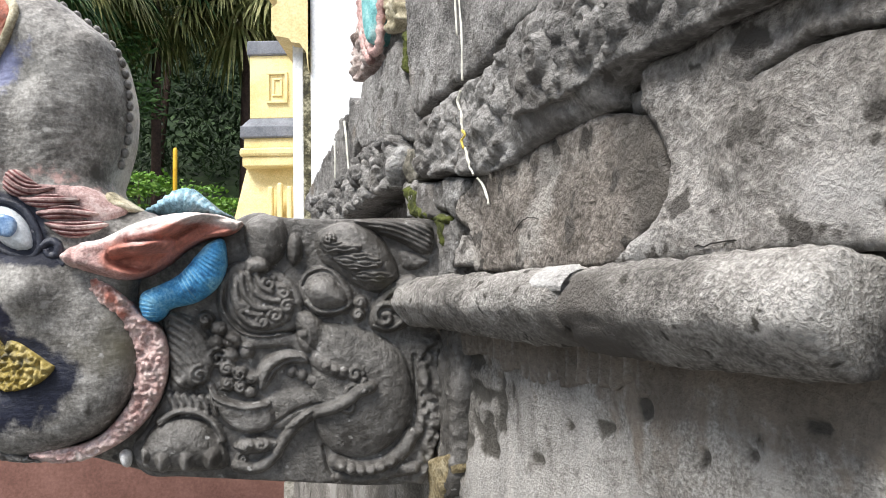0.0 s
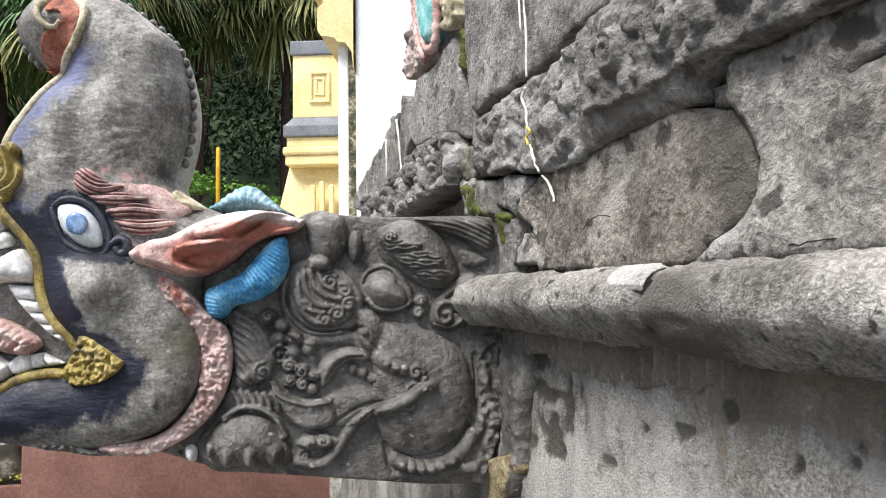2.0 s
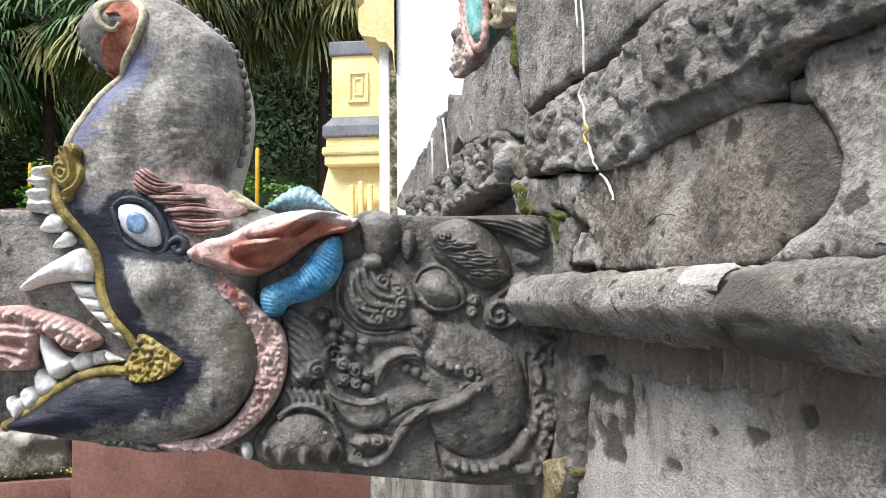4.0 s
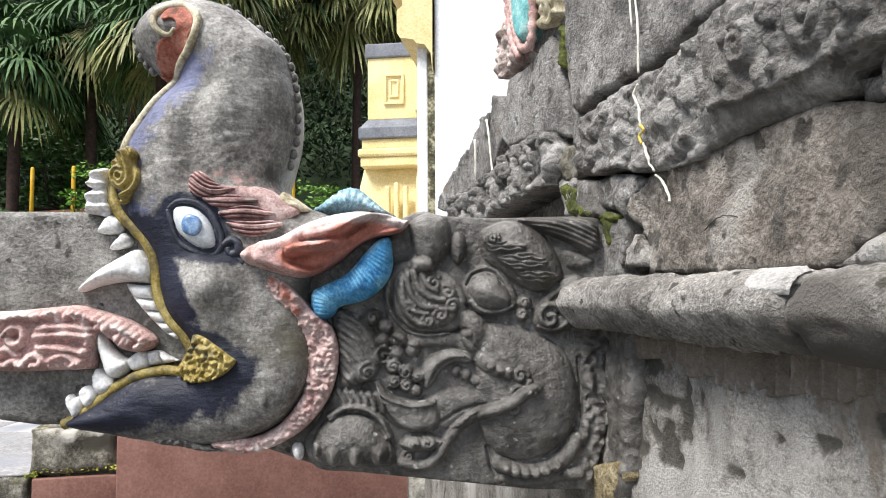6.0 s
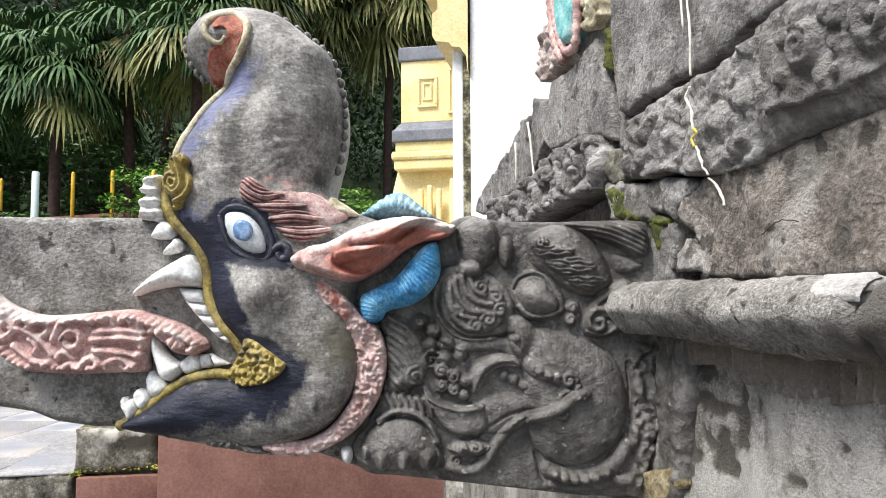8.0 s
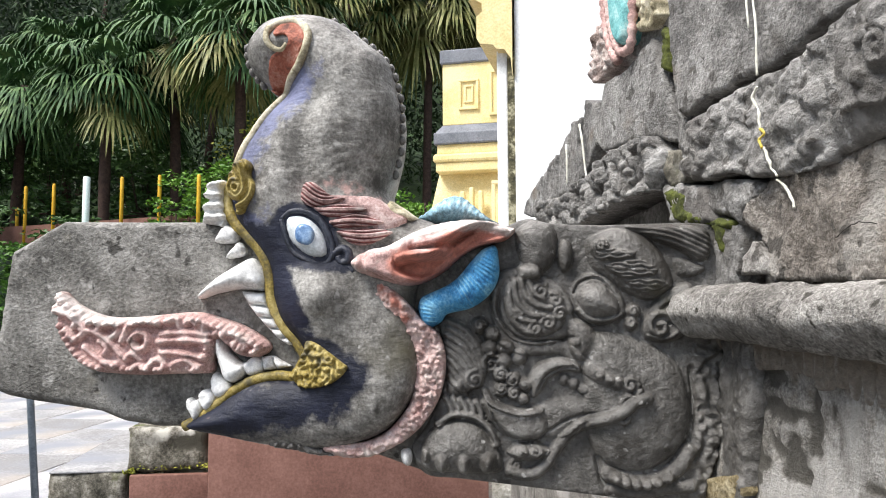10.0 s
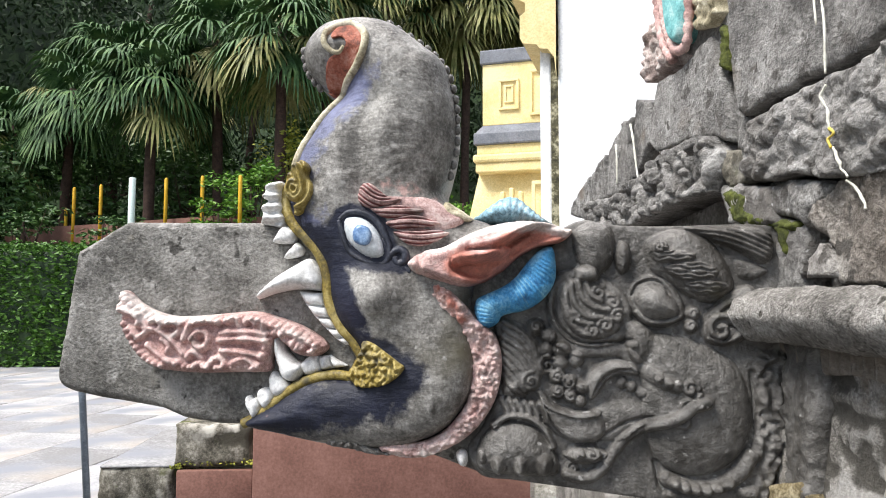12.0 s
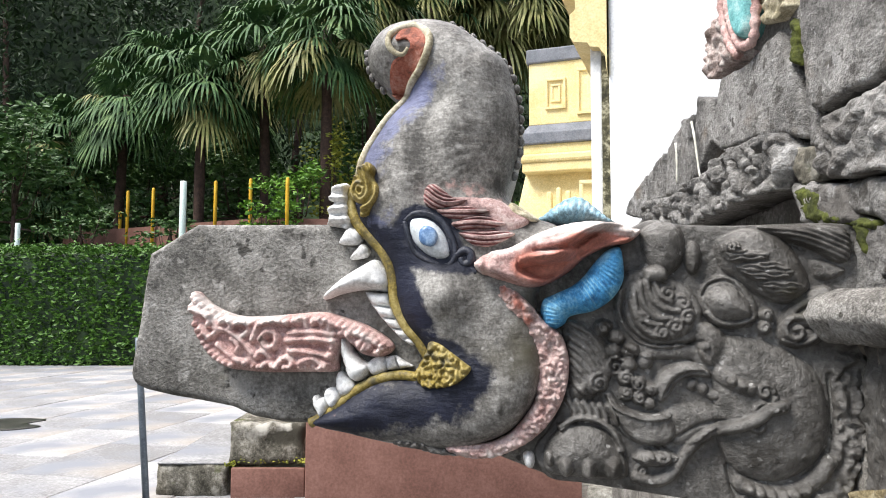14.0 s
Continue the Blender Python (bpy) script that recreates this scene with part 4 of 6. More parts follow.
flat_tube([(-0.563, 1.355), (-0.571, 1.348), (-0.582, 1.35), (-0.592, 1.36), (-0.594, 1.374), (-0.587, 1.385), (-0.573, 1.392), (-0.556, 1.393), (-0.54, 1.383), (-0.532, 1.367), (-0.535, 1.346), (-0.547, 1.326), (-0.567, 1.308), (-0.581, 1.289), (-0.602, 1.266), (-0.621, 1.239), (-0.636, 1.211), (-0.646, 1.183), (-0.654, 1.16)], [0.003, 0.006, 0.006, 0.0065], "on the head", "trunk_trim", TRIM, "cream painted raised trim")
flat_tube([(-0.646, 1.167), (-0.654, 1.145), (-0.652, 1.122), (-0.638, 1.098), (-0.616, 1.077), (-0.597, 1.055), (-0.586, 1.024), (-0.582, 0.987), (-0.566, 0.954), (-0.546, 0.93), (-0.529, 0.903)], [0.006, 0.008, 0.0095, 0.0095, 0.0085, 0.008], [-0.002, 0.01, 0.015, 0.018, 0.02], "upper_lip", GOLD, "ochre gold painted lip")
flat_tube([(-0.71, 0.81), (-0.683, 0.825), (-0.658, 0.845), (-0.628, 0.867), (-0.599, 0.879), (-0.57, 0.883), (-0.543, 0.88), (-0.521, 0.885)], [0.007, 0.007, 0.007, 0.007], [0.008, 0.016, 0.02], "lower_lip", GOLD, "ochre gold painted lip")
part("lip_corner", relief([(-0.546, 0.896), (-0.537, 0.911), (-0.529, 0.931), (-0.514, 0.93), (-0.494, 0.917), (-0.474, 0.903), (-0.468, 0.897), (-0.478, 0.884), (-0.495, 0.874), (-0.519, 0.869), (-0.539, 0.871), (-0.553, 0.883)], 0.002, lambda x, z, d: np.maximum(0.026, head_height(x, z, np.where(inside(x, z, HEAD_RIM), far_from_line(x, z, HEAD_RIM, True)[0], 0))) + 0.005 * dome(d, 0.005) + 0.012 * np.abs(lumps(x, z, 75, 3)) + 0.014 * np.abs(lumps(x, z, 120, 6)), 0.0), GOLD, spout, "knobbly gold painted leaf")
part("ornament", relief([(-0.642, 1.167), (-0.635, 1.184), (-0.621, 1.189), (-0.611, 1.179), (-0.614, 1.167), (-0.605, 1.153), (-0.603, 1.138), (-0.612, 1.124), (-0.62, 1.112), (-0.633, 1.111), (-0.631, 1.128), (-0.642, 1.133), (-0.649, 1.148)], 0.002, lambda x, z, d: 0.026 + 0.018 * dome(d, 0.008) + 0.005 * stripes(x, z, [(-0.624, 1.152), (-0.633, 1.155), (-0.637, 1.145), (-0.629, 1.136), (-0.621, 1.145), (-0.624, 1.164), (-0.629, 1.177)], 0.012), -0.0), GOLD, head, "gold painted scroll ornament")
part("curl_hollow", relief([(-0.568, 1.388), (-0.549, 1.387), (-0.536, 1.371), (-0.538, 1.35), (-0.55, 1.328), (-0.567, 1.311), (-0.587, 1.298), (-0.601, 1.306), (-0.592, 1.335), (-0.582, 1.343), (-0.568, 1.348), (-0.559, 1.358), (-0.566, 1.37), (-0.582, 1.368), (-0.578, 1.382)], 0.004, lambda x, z, d: head_height(x, z, far_from_line(x, z, spline(HEAD, 6, True), True)[0]) + 0.005 - 0.002 * dome(d, 0.02), 0.04), REDPAINT, head, "red painted inside of the curled trunk tip")
crest = spline([(-0.645, 1.377), (-0.643, 1.356), (-0.634, 1.336), (-0.619, 1.319)], 5)
bm = bmesh.new()
bmesh.ops.create_icosphere(bm, subdivisions=2, radius=0.0062)
for v in bm.verts:
    v.co = Vector((v.co.x, v.co.y * 1.6, v.co.z * 1.2))
bead = part("crest_bead", bm, STONE, head)
for k, p in enumerate(list(crest[::3]) + list(spline([(-0.51, 1.415), (-0.47, 1.388), (-0.44, 1.363), (-0.419, 1.334), (-0.408, 1.294), (-0.405, 1.255), (-0.407, 1.212), (-0.417, 1.171)], 5)[::2])):
    one = bead if k == 0 else new("crest_bead", bead.data)
    one.parent = head
    one.location = (p[0], 0.05, p[1])

# eye
eye = part("eye", relief([(-0.558, 1.089), (-0.556, 1.103), (-0.541, 1.107), (-0.522, 1.1), (-0.506, 1.082), (-0.498, 1.058), (-0.503, 1.047), (-0.522, 1.047), (-0.541, 1.059), (-0.552, 1.072)], 0.003, lambda x, z, d: 0.034 + 0.028 * dome(d, 0.03), 0.0), EYEWHITE, spout, "glossy white painted eyeball")
iris = part("iris", relief([(-0.539, 1.084), (-0.532, 1.092), (-0.52, 1.089), (-0.514, 1.077), (-0.518, 1.065), (-0.528, 1.064), (-0.538, 1.07)], 0.003, lambda x, z, d: 0.0605 + 0.003 * dome(d, 0.01), 0.0), IRIS, eye, "blue painted iris")
flat_tube([(-0.564, 1.101), (-0.552, 1.111), (-0.534, 1.112), (-0.513, 1.102), (-0.498, 1.08), (-0.491, 1.055), (-0.5, 1.04), (-0.522, 1.042), (-0.545, 1.054), (-0.557, 1.074), (-0.564, 1.101)], [0.0035, 0.005, 0.004, 0.0035], 0.041, "eyelid", NAVY, "dark navy eye rim")
flat_tube([(-0.491, 1.052), (-0.479, 1.059), (-0.47, 1.054), (-0.471, 1.043), (-0.481, 1.041), (-0.484, 1.049)], [0.006, 0.006, 0.005], 0.04, "eye_corner", NAVY, "dark scroll at the eye corner")
flat_tube([(-0.501, 1.033), (-0.488, 1.027), (-0.475, 1.033), (-0.462, 1.028)], [0.008, 0.009, 0.009], 0.034, "eye_corner", NAVY, "dark scroll at the eye corner")

# brow: a base and four wavy locks
brow = part("brow_base", relief([(-0.541, 1.144), (-0.535, 1.154), (-0.521, 1.157), (-0.503, 1.147), (-0.465, 1.138), (-0.431, 1.13), (-0.408, 1.114), (-0.39, 1.103), (-0.394, 1.092), (-0.414, 1.075), (-0.433, 1.064), (-0.465, 1.064), (-0.487, 1.084), (-0.506, 1.105), (-0.533, 1.121)], 0.004, lambda x, z, d: 0.022 + 0.018 * dome(d, 0.02) + 0.003 * lumps(x, z, 40, 2), 0.02), BROWPINK, spout, "dusty pink and grey painted brow")
for k, (lock, mid) in enumerate((
        ([(-0.538, 1.136), (-0.533, 1.151), (-0.521, 1.153), (-0.507, 1.143), (-0.493, 1.133), (-0.476, 1.13), (-0.485, 1.122), (-0.503, 1.119), (-0.523, 1.117), (-0.535, 1.124)], [(-0.533, 1.141), (-0.517, 1.129), (-0.499, 1.124), (-0.476, 1.129)]),
        ([(-0.52, 1.117), (-0.503, 1.119), (-0.483, 1.123), (-0.463, 1.119), (-0.443, 1.114), (-0.46, 1.106), (-0.483, 1.102), (-0.504, 1.104)], [(-0.52, 1.115), (-0.483, 1.113), (-0.443, 1.114)]),
        ([(-0.498, 1.097), (-0.479, 1.105), (-0.456, 1.11), (-0.436, 1.102), (-0.42, 1.095), (-0.44, 1.089), (-0.463, 1.087), (-0.485, 1.087)], [(-0.497, 1.096), (-0.46, 1.098), (-0.42, 1.094)]),
        ([(-0.487, 1.085), (-0.463, 1.087), (-0.436, 1.088), (-0.409, 1.082), (-0.423, 1.071), (-0.446, 1.063), (-0.467, 1.066), (-0.481, 1.076)], [(-0.485, 1.081), (-0.448, 1.076), (-0.409, 1.081)]))):
    part("brow_lock", relief(lock, 0.0013, lambda x, z, d, m=mid: 0.036 + 0.014 * dome(d, 0.012) + 0.0022 * np.sin(2 * np.pi * far_from_line(x, z, spline(m, 6))[0] / 0.0052 + 0.8 * lumps(x, z, 30)), 0.02, {"red": lambda x, z, d, m=mid: 0.42 - 0.42 * np.sin(2 * np.pi * far_from_line(x, z, spline(m, 6))[0] / 0.0052 + 0.8 * lumps(x, z, 30))}), BROWPINK, brow, "wavy pink painted brow lock")

# ear
EAR_HOLLOW = [(-0.392, 1.036), (-0.368, 1.029), (-0.341, 1.04), (-0.318, 1.062), (-0.287, 1.078), (-0.254, 1.084)]
EAR_LOBE = [(-0.396, 1.041), (-0.372, 1.048), (-0.341, 1.05), (-0.332, 1.056)]
part("ear", relief([(-0.466, 1.042), (-0.443, 1.058), (-0.415, 1.064), (-0.384, 1.08), (-0.352, 1.092), (-0.317, 1.098), (-0.279, 1.097), (-0.251, 1.091), (-0.239, 1.084), (-0.255, 1.07), (-0.287, 1.063), (-0.314, 1.049), (-0.337, 1.029), (-0.365, 1.013), (-0.392, 1.007), (-0.419, 1.013), (-0.445, 1.021), (-0.461, 1.029)], 0.0022,
     lambda x, z, d: 0.026 + 0.04 * dome(d, 0.014) - 0.03 * np.clip(1.8 * near(x, z, EAR_HOLLOW, 0.015), 0, 1) + 0.007 * np.sqrt(near(x, z, [(-0.372, 1.064), (-0.337, 1.071), (-0.302, 1.087), (-0.255, 1.087)], 0.006)) - 0.008 * near(x, z, [(-0.38, 1.057), (-0.333, 1.062), (-0.302, 1.08)], 0.005) + 0.005 * np.sqrt(near(x, z, [(-0.361, 1.02), (-0.318, 1.049), (-0.272, 1.067)], 0.005)) + 0.03 * np.sqrt(near(x, z, EAR_LOBE, 0.008)) + 0.004 * (x < -0.44) * stripes(x, z, [(-0.459, 1.063), (-0.459, 1.015)], 0.018) + 0.004 * lumps(x, z, 45), 0.0,
     {"red": lambda x, z, d: 1.3 * near(x, z, EAR_HOLLOW, 0.034), "pale": lambda x, z, d: 1.1 * near(x, z, [(-0.435, 1.063), (-0.372, 1.084), (-0.31, 1.096), (-0.249, 1.089)], 0.024)}), PINK, spout, "pale pink painted ear with a red hollow")
FIN = [(-0.275, 1.052), (-0.294, 1.021), (-0.325, 0.998), (-0.354, 0.985), (-0.36, 0.957)]
part("fin", relief([(-0.267, 1.063), (-0.262, 1.043), (-0.263, 1.016), (-0.277, 0.993), (-0.302, 0.976), (-0.334, 0.968), (-0.343, 0.957), (-0.357, 0.95), (-0.368, 0.956), (-0.375, 0.973), (-0.372, 0.99), (-0.357, 0.998), (-0.335, 1.008), (-0.318, 1.021), (-0.3, 1.043), (-0.284, 1.059)], 0.002,
     lambda x, z, d: 0.012 + 0.03 * dome(d, 0.02) + 0.004 * ribs(x, z, FIN, 27) + 0.003 * lumps(x, z, 70), 0.0, {"pale": lambda x, z, d: 0.5 * ribs(x, z, FIN, 27) ** 3 + 0.25 * lumps(x, z, 40, 6)}), BLUE, spout, "ribbed sky blue painted fin")
tuft = part("tuft", relief([(-0.391, 1.102), (-0.372, 1.117), (-0.353, 1.132), (-0.333, 1.143), (-0.315, 1.142), (-0.298, 1.129), (-0.278, 1.112), (-0.264, 1.098)], 0.004, lambda x, z, d: -0.06 + 0.05 * dome(d, 0.03) + 0.012 * ribs(x, z, [(-0.374, 1.101), (-0.332, 1.12), (-0.273, 1.102)], 12), 0.12), TEAL, spout, "ribbed turquoise painted tuft")
part("tuft_root", relief([(-0.418, 1.13), (-0.401, 1.122), (-0.385, 1.111), (-0.373, 1.1), (-0.397, 1.097), (-0.422, 1.105)], 0.004, lambda x, z, d: 0.0 + 0.03 * dome(d, 0.012) + 0.006 * lumps(x, z, 80), 0.08), TRIM, spout, "pale knobbly stone")

# collar band with beads
COLLAR = [(-0.424, 1.006), (-0.4, 0.987), (-0.377, 0.956), (-0.362, 0.917), (-0.362, 0.874), (-0.378, 0.835), (-0.409, 0.803), (-0.453, 0.782), (-0.509, 0.783)]
part("collar", relief([(-0.423, 1.012), (-0.395, 0.991), (-0.369, 0.96), (-0.346, 0.94), (-0.337, 0.907), (-0.341, 0.869), (-0.355, 0.835), (-0.381, 0.804), (-0.412, 0.784), (-0.449, 0.771), (-0.488, 0.773), (-0.509, 0.783), (-0.496, 0.792), (-0.458, 0.791), (-0.425, 0.802), (-0.401, 0.825), (-0.384, 0.853), (-0.379, 0.891), (-0.384, 0.922), (-0.397, 0.955), (-0.415, 0.974), (-0.434, 0.997)], 0.002,
     lambda x, z, d: 0.014 + 0.018 * np.clip((z - 0.93) / 0.05, 0, 1) + 0.011 * dome(d, 0.012) + 0.012 * np.abs(lumps(x, z, 80, 2)) + 0.008 * np.abs(lumps(x, z, 150, 4)), 0.0,
     {"pale": lambda x, z, d: 0.45 + 0.0 * x, "red": lambda x, z, d: 1.0 * near(x, z, [(-0.426, 1.003), (-0.407, 0.984), (-0.392, 0.964)], 0.018)}), PINK, spout, "beaded pink painted collar band")
part("jaw_frill", relief([(-0.591, 0.798), (-0.57, 0.804), (-0.551, 0.803), (-0.538, 0.793), (-0.511, 0.783), (-0.489, 0.773), (-0.515, 0.773), (-0.547, 0.779), (-0.58, 0.784)], 0.002, lambda x, z, d: 0.012 + 0.012 * dome(d, 0.008) + 0.012 * np.abs(lumps(x, z, 90, 3)), 0.0), STONE, spout, "knobbly dark grey scroll under the jaw")

# tusks and teeth
part("tusk", relief([(-0.694, 0.992), (-0.683, 1.006), (-0.662, 1.024), (-0.632, 1.042), (-0.615, 1.049), (-0.602, 1.04), (-0.592, 1.023), (-0.591, 1.009), (-0.598, 1.002), (-0.632, 1.004), (-0.666, 0.998), (-0.686, 0.991)], 0.0035, lambda x, z, d: 0.006 + 0.03 * dome(d, 0.018) + 0.001 * lumps(x, z, 60), 0.0), WHITE, spout, "curved white painted tusk")
part("tusk", relief([(-0.664, 0.936), (-0.655, 0.934), (-0.646, 0.916), (-0.631, 0.902), (-0.619, 0.897), (-0.624, 0.881), (-0.637, 0.872), (-0.651, 0.877), (-0.659, 0.897), (-0.665, 0.917)], 0.0035, lambda x, z, d: 0.008 + 0.022 * dome(d, 0.016), 0.0), WHITE, spout, "curved white painted tusk")
part("gum_frill", relief([(-0.659, 1.162), (-0.671, 1.162), (-0.681, 1.155), (-0.685, 1.138), (-0.679, 1.135), (-0.688, 1.121), (-0.685, 1.108), (-0.69, 1.101), (-0.67, 1.097), (-0.656, 1.094), (-0.65, 1.101), (-0.654, 1.124), (-0.658, 1.145)], 0.002, lambda x, z, d: 0.006 + 0.014 * dome(d, 0.008) + 0.007 * np.abs(lumps(x * 0.6, z, 90, 4)) + 0.005 * np.sin(z * 2 * np.pi / 0.016), 0.03), WHITE, spout, "ridged white painted gum over the front teeth")
OUTER, INNER = [(-0.629, 1.001), (-0.619, 0.983), (-0.605, 0.965), (-0.59, 0.949), (-0.575, 0.934), (-0.558, 0.924)], [(-0.593, 0.999), (-0.587, 0.979), (-0.581, 0.963), (-0.57, 0.948), (-0.559, 0.937), (-0.549, 0.93)]
teeth = [[(-0.669, 1.073), (-0.66, 1.091), (-0.651, 1.097), (-0.638, 1.089), (-0.635, 1.077), (-0.644, 1.071)], [(-0.653, 1.05), (-0.642, 1.065), (-0.634, 1.072), (-0.625, 1.064), (-0.627, 1.054), (-0.639, 1.05)],
         [(-0.707, 0.846), (-0.701, 0.851), (-0.696, 0.846), (-0.689, 0.848), (-0.683, 0.831), (-0.692, 0.819), (-0.701, 0.828)], [(-0.689, 0.854), (-0.682, 0.862), (-0.669, 0.86), (-0.663, 0.847), (-0.675, 0.833), (-0.686, 0.841)], [(-0.672, 0.873), (-0.666, 0.886), (-0.652, 0.876), (-0.641, 0.863), (-0.657, 0.85), (-0.667, 0.855)],
         [(-0.625, 0.896), (-0.612, 0.908), (-0.6, 0.908), (-0.595, 0.889), (-0.616, 0.882)], [(-0.599, 0.908), (-0.585, 0.91), (-0.578, 0.891), (-0.595, 0.889)], [(-0.584, 0.91), (-0.571, 0.902), (-0.557, 0.895), (-0.577, 0.891)]]
for k in range(5):
    teeth.append([OUTER[k], INNER[k], INNER[k + 1], OUTER[k + 1]])
for q in teeth:
    part("tooth", relief(q, 0.003, lambda x, z, d: 0.01 + 0.012 * dome(d, 0.009) + 0.002 * lumps(x, z, 90), 0.02, smooth_outline=len(q) > 4), WHITE, spout)

# tongue with scrolls
SCROLLS = [[(-0.894, 0.977), (-0.867, 0.965), (-0.848, 0.95), (-0.861, 0.935), (-0.875, 0.948)], [(-0.853, 0.948), (-0.83, 0.944), (-0.807, 0.927), (-0.793, 0.911)], [(-0.847, 0.923), (-0.824, 0.906), (-0.802, 0.898)], [(-0.794, 0.932), (-0.785, 0.95), (-0.763, 0.959), (-0.741, 0.956)], [(-0.781, 0.932), (-0.774, 0.942), (-0.761, 0.942), (-0.756, 0.929), (-0.766, 0.92), (-0.777, 0.927)], [(-0.817, 0.955), (-0.803, 0.957), (-0.799, 0.945), (-0.807, 0.938)], [(-0.737, 0.941), (-0.702, 0.944), (-0.672, 0.941)], [(-0.741, 0.931), (-0.702, 0.933), (-0.667, 0.929)], [(-0.736, 0.916), (-0.701, 0.913), (-0.667, 0.907)], [(-0.753, 0.899), (-0.74, 0.906), (-0.731, 0.895), (-0.743, 0.891)], [(-0.719, 0.9), (-0.701, 0.905), (-0.684, 0.896), (-0.692, 0.888)], [(-0.668, 0.954), (-0.65, 0.946), (-0.646, 0.933)], [(-0.638, 0.942), (-0.621, 0.934), (-0.625, 0.919)], [(-0.612, 0.93), (-0.599, 0.924), (-0.603, 0.914)], [(-0.728, 0.959), (-0.715, 0.964), (-0.711, 0.953)], [(-0.689, 0.962), (-0.676, 0.958), (-0.676, 0.945)], [(-0.889, 0.952), (-0.875, 0.927), (-0.851, 0.904), (-0.824, 0.891)]]
TONGUE = [(-0.901, 0.997), (-0.89, 1.001), (-0.867, 0.982), (-0.83, 0.967), (-0.79, 0.965), (-0.737, 0.969), (-0.694, 0.972), (-0.659, 0.964), (-0.625, 0.952), (-0.595, 0.934), (-0.586, 0.92), (-0.603, 0.908), (-0.633, 0.912), (-0.657, 0.933), (-0.667, 0.909), (-0.67, 0.887), (-0.701, 0.885), (-0.753, 0.883), (-0.806, 0.884), (-0.847, 0.894), (-0.874, 0.921), (-0.893, 0.956)]
SCROLLS += [[(-0.844, 0.955), (-0.833, 0.96), (-0.822, 0.953), (-0.829, 0.947)], [(-0.787, 0.907), (-0.777, 0.914), (-0.766, 0.906)], [(-0.78, 0.892), (-0.767, 0.899), (-0.757, 0.892)], [(-0.825, 0.931), (-0.814, 0.923), (-0.817, 0.913)], [(-0.702, 0.956), (-0.692, 0.961), (-0.685, 0.953)], [(-0.659, 0.941), (-0.652, 0.95), (-0.644, 0.942)], [(-0.633, 0.927), (-0.625, 0.934), (-0.616, 0.924)], [(-0.869, 0.968), (-0.858, 0.963), (-0.862, 0.953)]]


def tongue_height(x, z, d):
    h = 0.006 + 0.017 * dome(d, 0.012)
    r = 0 * x
    for s in SCROLLS:
        r = np.maximum(r, np.sqrt(near(x, z, s, 0.0065)))
    edge = np.abs(np.sin(np.pi * 74 * far_from_line(x, z, spline(TONGUE, 6, True), True)[1]))
    return h + 0.012 * r + 0.006 * np.abs(lumps(x, z, 55)) + 0.008 * edge * np.clip(1 - np.abs(d - 0.008) / 0.008, 0, 1)
part("tongue", relief(TONGUE, 0.0021, tongue_height, 0.0,
     {"pale": lambda x, z, d: 0.16 + 0.85 * near(x, z, [(-0.901, 0.997), (-0.867, 0.978), (-0.826, 0.965), (-0.755, 0.969)], 0.014) + 0.3 * np.clip(tongue_height(x, z, d) - 0.024, 0, 0.02) / 0.014, "red": lambda x, z, d: 0.45 * (near(x, z, [(-0.715, 0.923), (-0.676, 0.918)], 0.012) + near(x, z, [(-0.772, 0.932), (-0.758, 0.932)], 0.014))}), PINK, spout, "scroll-carved pink painted tongue")


# ---- second face: a carved lion-like mask in bare stone ----
mask = Carving()
# crown lumps and the swept-back hair
mask.form([(-0.239, 1.078), (-0.231, 1.092), (-0.209, 1.1), (-0.189, 1.095), (-0.179, 1.07), (-0.184, 1.042), (-0.2, 1.025), (-0.221, 1.027), (-0.234, 1.047)], 0.028, 0.035)
mask.form([(-0.237, 1.033), (-0.221, 1.039), (-0.205, 1.033), (-0.203, 1.019), (-0.217, 1.013), (-0.233, 1.017)], 0.03, 0.012)
mask.form([(-0.181, 1.058), (-0.171, 1.072), (-0.16, 1.062), (-0.159, 1.038), (-0.17, 1.025), (-0.179, 1.034)], 0.02, 0.014)
mask.form([(-0.142, 1.066), (-0.126, 1.08), (-0.098, 1.088), (-0.066, 1.081), (-0.043, 1.061), (-0.024, 1.026), (-0.024, 1.002), (-0.048, 0.986), (-0.072, 0.99), (-0.095, 1.002), (-0.115, 1.02), (-0.134, 1.034)], 0.024, 0.04)
mask.form([(-0.086, 1.089), (-0.042, 1.093), (-0.002, 1.091), (0.021, 1.087), (0.031, 1.073), (0.028, 1.045), (0.012, 1.041), (-0.015, 1.056), (-0.047, 1.069)], 0.02, 0.014, 0.0066, 0.0016, [(-0.086, 1.089), (-0.027, 1.08), (0.029, 1.055)])
mask.form([(-0.019, 1.045), (0.008, 1.04), (0.024, 1.029), (0.004, 1.018), (-0.016, 1.022)], 0.01, 0.01)
